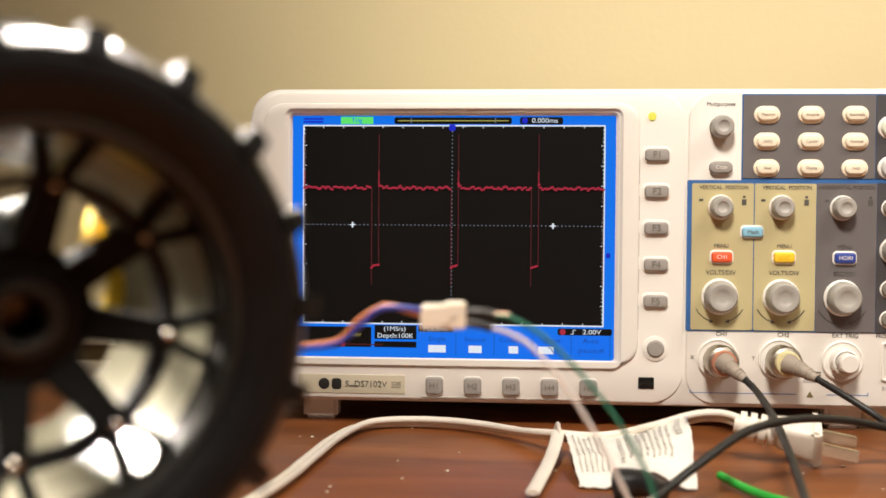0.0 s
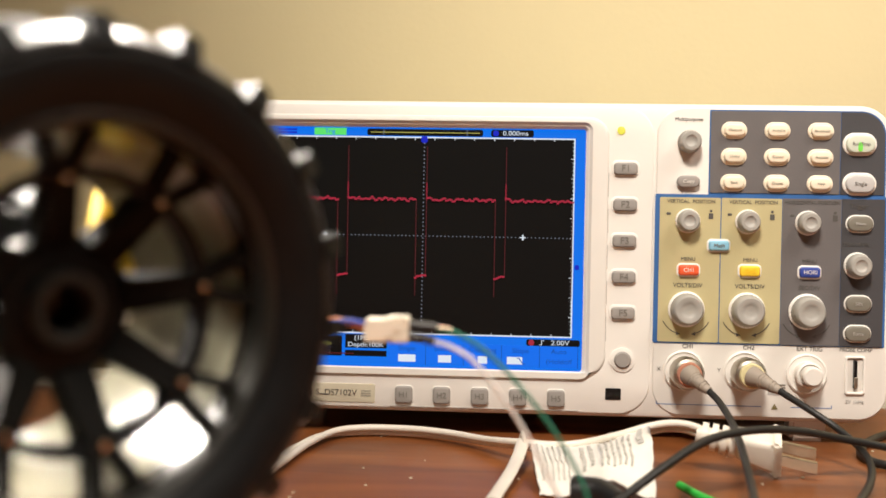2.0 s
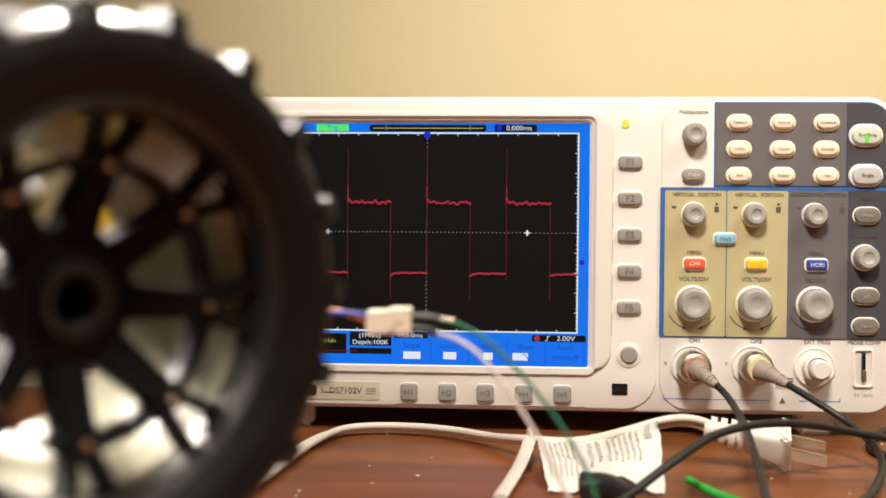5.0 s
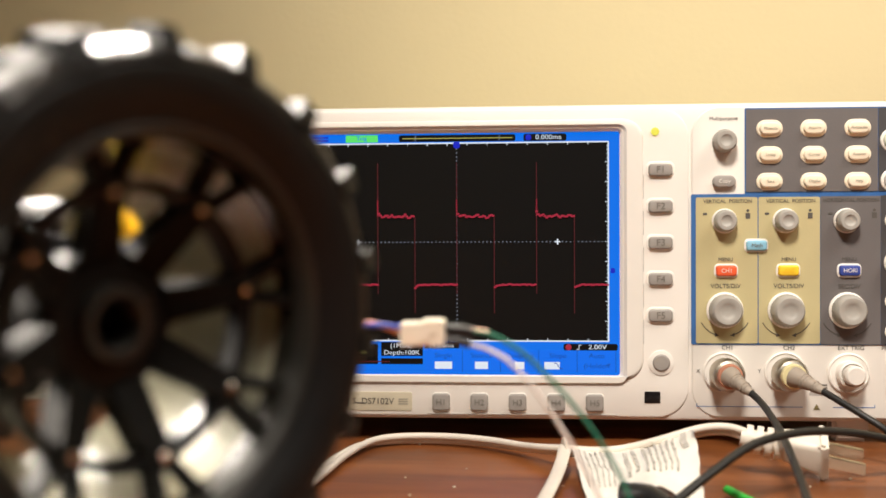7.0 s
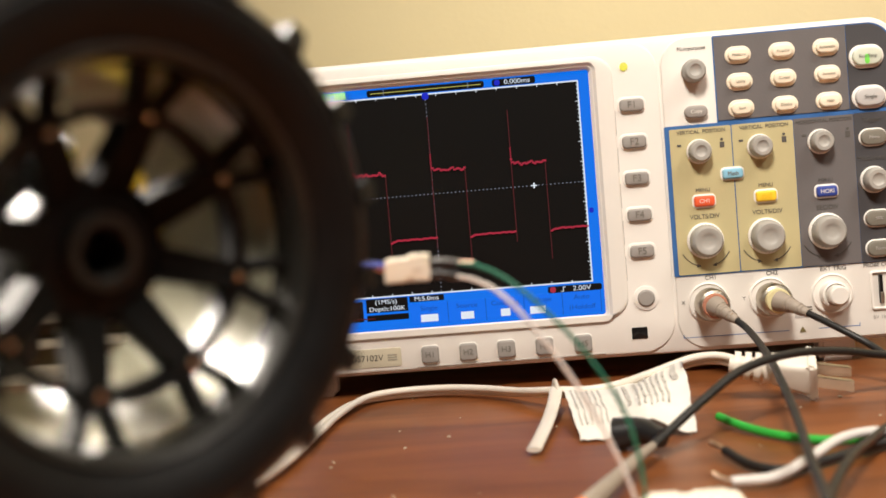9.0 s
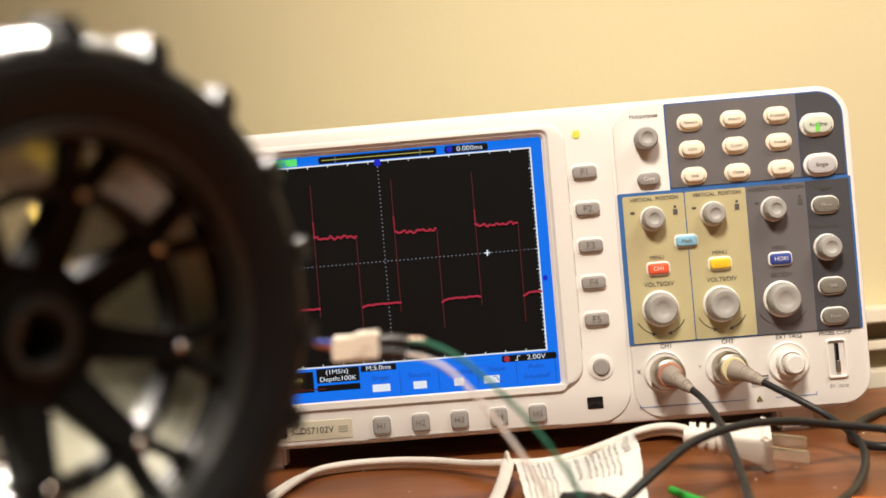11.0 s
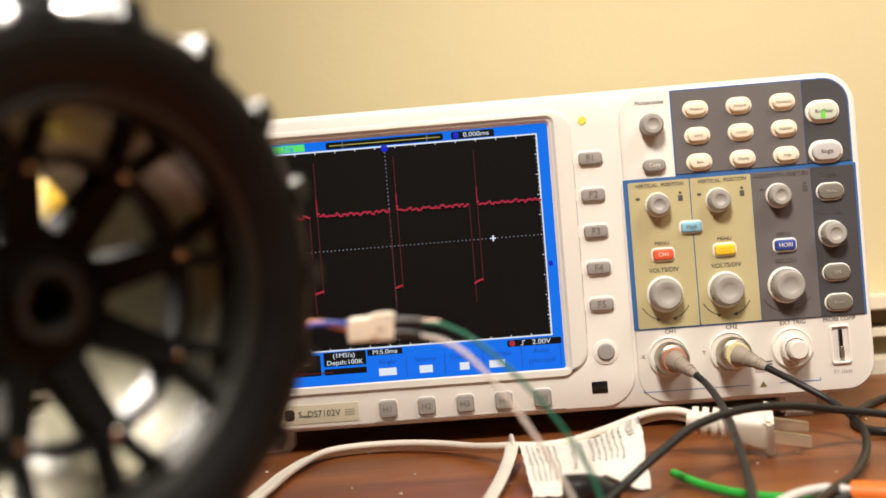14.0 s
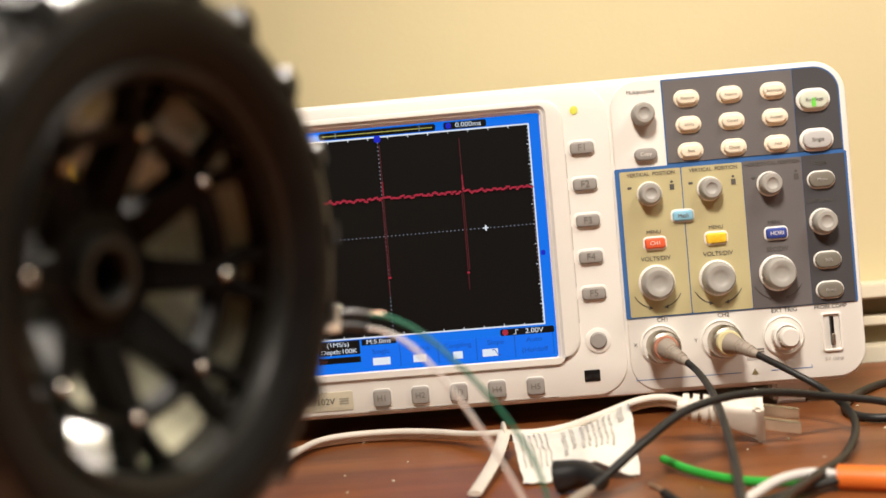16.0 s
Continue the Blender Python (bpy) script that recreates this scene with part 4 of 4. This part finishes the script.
def lug_mesh(r0, r1, w0, w1, y0, y1, skew):
    bm = bmesh.new()
    lo = [(-w0, y0 - 0.001, r0), (w0, y0 - 0.001, r0), (w0 + skew, y1, r0), (-w0 + skew, y1, r0)]
    hi = [(-w1, y0 + 0.001, r1 - 0.0012), (w1, y0 + 0.001, r1 - 0.0012), (w1 + skew, y1 - 0.0008, r1), (-w1 + skew, y1 - 0.0008, r1)]
    mid = [tuple(Vector(a) * 0.35 + Vector(b) * 0.65 + Vector((0, 0, 0.0004))) for a, b in zip(lo, hi)]
    return loops(bm, [lo, mid, hi])


LUGS = 18
side_lug = part("tread_lug", lug_mesh(0.0606, 0.0682, 0.0032, 0.0024, -0.0208, -0.0070, 0.0014), M_TYRE, tyre)
mid_lug = part("tread_lug", lug_mesh(0.0626, 0.0680, 0.0040, 0.0032, -0.0090, 0.0115, -0.0020), M_PAD, tyre)
back_lug = part("tread_lug", lug_mesh(0.0606, 0.0682, 0.0032, 0.0024, 0.0130, 0.0310, 0.0014), M_TYRE, tyre)
for q in range(LUGS):
    for first, off in ((side_lug, 0.0), (mid_lug, 0.5), (back_lug, 0.0)):
        ob = first if q == 0 else new(first.name.split(".")[0], first.data)
        ob.parent = tyre
        ob.rotation_euler = (0, radians(360 * (q + off) / LUGS), 0)
rim = part("rim", lathe([(0.0452, -0.0150), (0.0462, -0.0162), (0.0463, -0.0175), (0.0454, -0.0184), (0.0442, -0.0176), (0.0434, -0.0155), (0.0430, -0.0130)], n=96, caps=(False, False)), M_LIP, wheel, "gloss black rim lip")
part("front_barrel", lathe([(0.0430, -0.0132), (0.0427, -0.0070), (0.0433, -0.0068), (0.0440, -0.0130)], n=96, caps=(False, False)), M_SMOKE, rim)
part("barrel", lathe([(0.0428, -0.0071), (0.0418, 0.0020), (0.0408, 0.0160), (0.0390, 0.0260), (0.0362, 0.0345), (0.0370, 0.0350), (0.0420, 0.0290), (0.0458, 0.0285), (0.0460, -0.0060)], n=96, caps=(False, False)), M_BARREL, rim, "glossy inner barrel, its olive tone standing in for reflected wall")
hub = part("hub", lathe([(0.0120, 0.0200), (0.0165, 0.0180), (0.0180, 0.0060), (0.0172, 0.0044), (0.0150, 0.0036), (0.0095, 0.0036), (0.0090, 0.0030), (0.0060, 0.0030), (0.0050, 0.0120), (0.0002, 0.0120)], n=64, caps=(False, True)), M_RIMBLK, rim)

part("hub_ring", lathe([(0.0094, 0.0060), (0.0092, 0.0014), (0.0086, 0.0004), (0.0066, 0.0004), (0.0058, 0.0014), (0.0056, 0.0090)], n=56, caps=(False, False)), M_LIP, rim, "satin collar round the axle hole")

def spoke_mesh():
    """One spoke: two rails with a slot between them that fork out to the barrel."""
    bm = bmesh.new()

    def rail(pts, w, y0, y1):
        for a, b in zip(pts, pts[1:]):
            a, b = Vector((a[0], 0, a[1])), Vector((b[0], 0, b[1]))
            d = (b - a).normalized()
            s = Vector((d.z, 0, -d.x)) * w / 2
            lo = [a - s, a + s, b + s, b - s]
            loops(bm, [[p + Vector((0, y1, 0)) for p in lo], [p + Vector((0, y0 + 0.0008, 0)) for p in lo], [p * 1.0 + Vector((0, y0, 0)) - (p - (a + b) / 2) * 0.08 for p in lo]])

    for sg in (-1, 1):
        rail([(sg * 0.0028, 0.0150), (sg * 0.0015, 0.0325)], 0.0036, 0.0016, 0.0140)
        rail([(sg * 0.0016, 0.0318), (sg * 0.0060, 0.0432)], 0.0030, 0.0030, 0.0110)
    rail([(0, 0.0150), (0, 0.0310)], 0.0046, 0.0022, 0.0130)
    rail([(0, 0.0296), (0, 0.0345)], 0.0076, 0.0022, 0.0140)
    for v in bm.verts:
        v.co.y = v.co.y * 0.75 - 0.56 * (math.hypot(v.co.x, v.co.z) - 0.0165)
    return bm


spoke = part("spoke", spoke_mesh(), M_MATT, rim)
screw = part("screw", lathe([(0.0013, 0.0), (0.0013, -0.0006), (0.0008, -0.0011), (0.0002, -0.0012)], 0.0, 0.0318, 14), M_SCREW, rim, "bright screw head")
screw.location = (0, -0.0072, 0)
for q in range(1, 8):
    ob = new("screw", screw.data)
    ob.parent, ob.location, ob.rotation_euler = rim, (0, -0.0072, 0), (0, radians(45 * q), 0)
for q in range(1, 8):
    ob = new("spoke", spoke.data)
    ob.parent = rim
    ob.rotation_euler = (0, radians(45 * q), 0)
part("spoke_ring", lathe([(0.0308, -0.0060), (0.0336, -0.0070), (0.0336, -0.0010), (0.0308, -0.0005), (0.0308, -0.0060)], n=72, caps=(False, False)), M_RIMBLK, rim)

# ---- axle carrier behind the wheel, in the wheel's space but without its spin ----
axle = thing("axle_carrier", "black nylon axle carrier and damper of the model car", "model car axle")
part("drive_shaft", tube([(0, 0.012, 0), (0, 0.12, 0.0)], 0.0042, 16, 2), M_METAL, axle)
part("upright", box(-0.010, 0.008, 0.030, 0.048, -0.014, 0.022, 0.003), M_ARM, axle)
part("upper_arm", tube([(0.004, 0.040, 0.020), (0.022, 0.060, 0.024), (0.045, 0.13, 0.022)], 0.0045, 12, 5), M_ARM, axle)
part("lower_arm", tube([(0.0, 0.040, -0.018), (0.0, 0.065, -0.022), (0.0, 0.13, -0.018)], 0.0050, 12, 5), M_ARM, axle)
part("damper", tube([(0.034, 0.046, 0.008), (0.046, 0.058, 0.042)], 0.0070, 16, 3), M_YELP, axle, "yellow damper body")
part("yellow_wire", tube([(0.034, 0.036, -0.004), (0.036, 0.037, 0.010), (0.033, 0.038, 0.026), (0.026, 0.038, 0.038), (0.016, 0.040, 0.044)], 0.0030, 10, 6), M_YELP, axle, "yellow insulated wire")
part("chassis", box(-0.075, 0.016, 0.064, 0.150, -0.040, 0.004, 0.004), M_ARM, axle)
for x0, x1, z0, z1 in ((-0.006, 0.016, -0.016, -0.009), (0.000, 0.010, -0.026, -0.021)):
    bm = box(x0, x1, 0.0605, 0.0638, z0, z1, 0.0008)
    bmesh.ops.rotate(bm, verts=bm.verts, cent=(0.005, 0.062, -0.014), matrix=Matrix.Rotation(radians(-40), 3, "Y"))
    part("link_plate", bm, M_SILVER, axle, "bright metal link plate")


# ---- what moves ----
# seconds, place of the hub fitted to the camera's view, turn of the face, turn about the axle
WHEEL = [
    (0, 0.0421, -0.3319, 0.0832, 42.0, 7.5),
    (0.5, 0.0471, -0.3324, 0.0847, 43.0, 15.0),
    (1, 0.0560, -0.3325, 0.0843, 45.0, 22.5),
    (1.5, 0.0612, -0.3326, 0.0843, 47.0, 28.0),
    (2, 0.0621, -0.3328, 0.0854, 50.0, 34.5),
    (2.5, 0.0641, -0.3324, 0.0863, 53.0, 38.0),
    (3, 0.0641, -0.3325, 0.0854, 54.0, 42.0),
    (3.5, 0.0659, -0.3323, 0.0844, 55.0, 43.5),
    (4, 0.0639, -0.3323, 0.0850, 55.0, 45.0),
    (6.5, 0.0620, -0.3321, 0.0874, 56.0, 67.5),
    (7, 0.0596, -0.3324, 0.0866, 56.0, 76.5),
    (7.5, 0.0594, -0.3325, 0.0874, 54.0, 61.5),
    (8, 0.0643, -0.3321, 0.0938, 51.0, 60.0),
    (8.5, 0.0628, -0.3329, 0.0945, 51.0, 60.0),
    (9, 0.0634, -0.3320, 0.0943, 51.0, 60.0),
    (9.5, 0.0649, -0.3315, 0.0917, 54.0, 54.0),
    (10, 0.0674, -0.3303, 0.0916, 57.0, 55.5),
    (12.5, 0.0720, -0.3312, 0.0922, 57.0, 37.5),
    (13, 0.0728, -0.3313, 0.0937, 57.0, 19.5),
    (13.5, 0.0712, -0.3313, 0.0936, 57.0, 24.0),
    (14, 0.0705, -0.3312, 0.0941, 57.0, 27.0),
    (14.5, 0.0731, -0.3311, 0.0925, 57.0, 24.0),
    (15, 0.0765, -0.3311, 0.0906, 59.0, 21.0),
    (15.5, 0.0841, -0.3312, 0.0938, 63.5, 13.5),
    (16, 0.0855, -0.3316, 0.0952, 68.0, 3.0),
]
JOINT = [
    (0, 0.1150, -0.2300, 0.0760, 0.0),
    (0.5, 0.1140, -0.2300, 0.0760, 0.0),
    (1, 0.1140, -0.2300, 0.0740, 0.0),
    (1.5, 0.1140, -0.2300, 0.0730, 0.0),
    (2, 0.1120, -0.2300, 0.0740, 0.0),
    (2.5, 0.1100, -0.2300, 0.0750, 0.0),
    (3, 0.1080, -0.2300, 0.0750, 0.0),
    (3.5, 0.1110, -0.2300, 0.0750, 0.0),
    (4, 0.1110, -0.2300, 0.0740, 0.0),
    (6.5, 0.1090, -0.2300, 0.0770, 0.0),
    (7, 0.1080, -0.2300, 0.0760, 0.0),
    (7.5, 0.1080, -0.2300, 0.0770, 0.0),
    (8, 0.1120, -0.2300, 0.0800, 0.0),
    (8.5, 0.1120, -0.2300, 0.0810, 0.0),
    (9, 0.1100, -0.2300, 0.0800, 0.0),
    (9.5, 0.1100, -0.2300, 0.0780, 0.0),
    (10, 0.1130, -0.2300, 0.0780, 0.0),
    (12.5, 0.1150, -0.2300, 0.0780, 0.0),
    (13, 0.1170, -0.2300, 0.0790, 0.0),
    (13.5, 0.1180, -0.2300, 0.0790, 0.0),
    (14, 0.1170, -0.2300, 0.0780, 0.0),
    (14.5, 0.1160, -0.2300, 0.0780, 0.0),
    (15, 0.1130, -0.2300, 0.0770, 0.0),
    (15.5, 0.1100, -0.2300, 0.0750, 0.0),
    (16, 0.1060, -0.2300, 0.0770, 0.0),
]
# seconds, share of a period that the signal is low, shift of the pattern, sag of the high level
DUTY = [(0.0, 0.09, 0.08, 0.0005), (1.5, 0.09, 0.06, 0.0005), (2.0, 0.13, 0.04, 0.0007), (2.5, 0.20, 0.0, 0.0011), (3.0, 0.27, 0.0, 0.0015), (3.5, 0.355, 0.0, 0.0022), (4.0, 0.40, 0.0, 0.003),
        (4.2, 0.42, 0.0, 0.0034), (6.3, 0.51, 0.0, 0.0058), (7.0, 0.53, 0.0, 0.0062), (8.0, 0.56, 0.0, 0.0070), (9.0, 0.58, 0.0, 0.0075), (10.0, 0.55, 0.0, 0.0066), (10.2, 0.54, 0.0, 0.0062),
        (12.3, 0.38, 0.38, 0.0044), (12.5, 0.36, 0.36, 0.0042), (13.0, 0.27, 0.27, 0.0036), (13.5, 0.19, 0.19, 0.0026), (14.0, 0.10, 0.10, 0.0015), (14.5, 0.03, 0.03, 0.0003), (16.0, 0.02, 0.02, 0.0002)]


def between(rows, t):
    for a, b in zip(rows, rows[1:]):
        if t <= b[0]:
            f = (t - a[0]) / (b[0] - a[0])
            return [p + (q - p) * f for p, q in zip(a[1:], b[1:])]
    return list(rows[-1][1:])


def motions():
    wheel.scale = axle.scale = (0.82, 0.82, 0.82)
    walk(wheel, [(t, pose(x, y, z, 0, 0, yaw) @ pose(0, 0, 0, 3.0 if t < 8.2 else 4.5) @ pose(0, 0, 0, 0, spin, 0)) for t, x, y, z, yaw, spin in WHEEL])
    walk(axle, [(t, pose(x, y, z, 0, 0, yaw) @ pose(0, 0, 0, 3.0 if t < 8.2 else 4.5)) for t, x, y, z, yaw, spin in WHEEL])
    walk(joint, [(t, pose(x, y, z, 0, 0, turn)) for t, x, y, z, turn in JOINT])
    steps = [k * 0.25 for k in range(65)]
    random.seed(21)
    jitter = [random.uniform(-0.00035, 0.00035) for _ in range(COLS)]
    for k, ob in enumerate(dashes):
        x = GX0 + (k + 0.5) * DASH
        rows = []
        for t in steps:
            low, shift, sag = between(DUTY, t)
            ph = ((x - MX) / PERIOD - shift) % 1.0
            ripple = 0.00040 * math.sin(x * 1900) + 0.0003 * math.sin(x * 830 + 1) + jitter[k]
            if ph < 1 - low:
                z = HIGH_Z - sag + ripple + 0.0016 * math.exp(-ph * 40)
            else:
                z = LOW_Z - 0.012 * max(0.0, low - 0.40) + 0.3 * ripple - 0.0018 * math.exp(-(ph - 1 + low) * 30)
            rows.append((t, pose(x, Y3 - 0.0001, z)))
        kept = [rows[0]] + [b for a, b, c in zip(rows, rows[1:], rows[2:]) if a[1] != b[1] or b[1] != c[1]] + [rows[-1]]
        walk(ob, kept)
    for k in range(4):
        for pool, kind in ((rises, 0), (falls, 1), (spikes, 0)):
            rows = []
            for t in steps:
                low, shift, sag = between(DUTY, t)
                at = MX + (k - 2 + shift + (1 - low if kind else 0)) * PERIOD
                at = min(max(at, GX0 + 0.0005), GX1 - 0.0005)
                drop = sag
                rows.append((t, pose(at, Y3, HIGH_Z - drop)))
            walk(pool[k], rows)


motions()
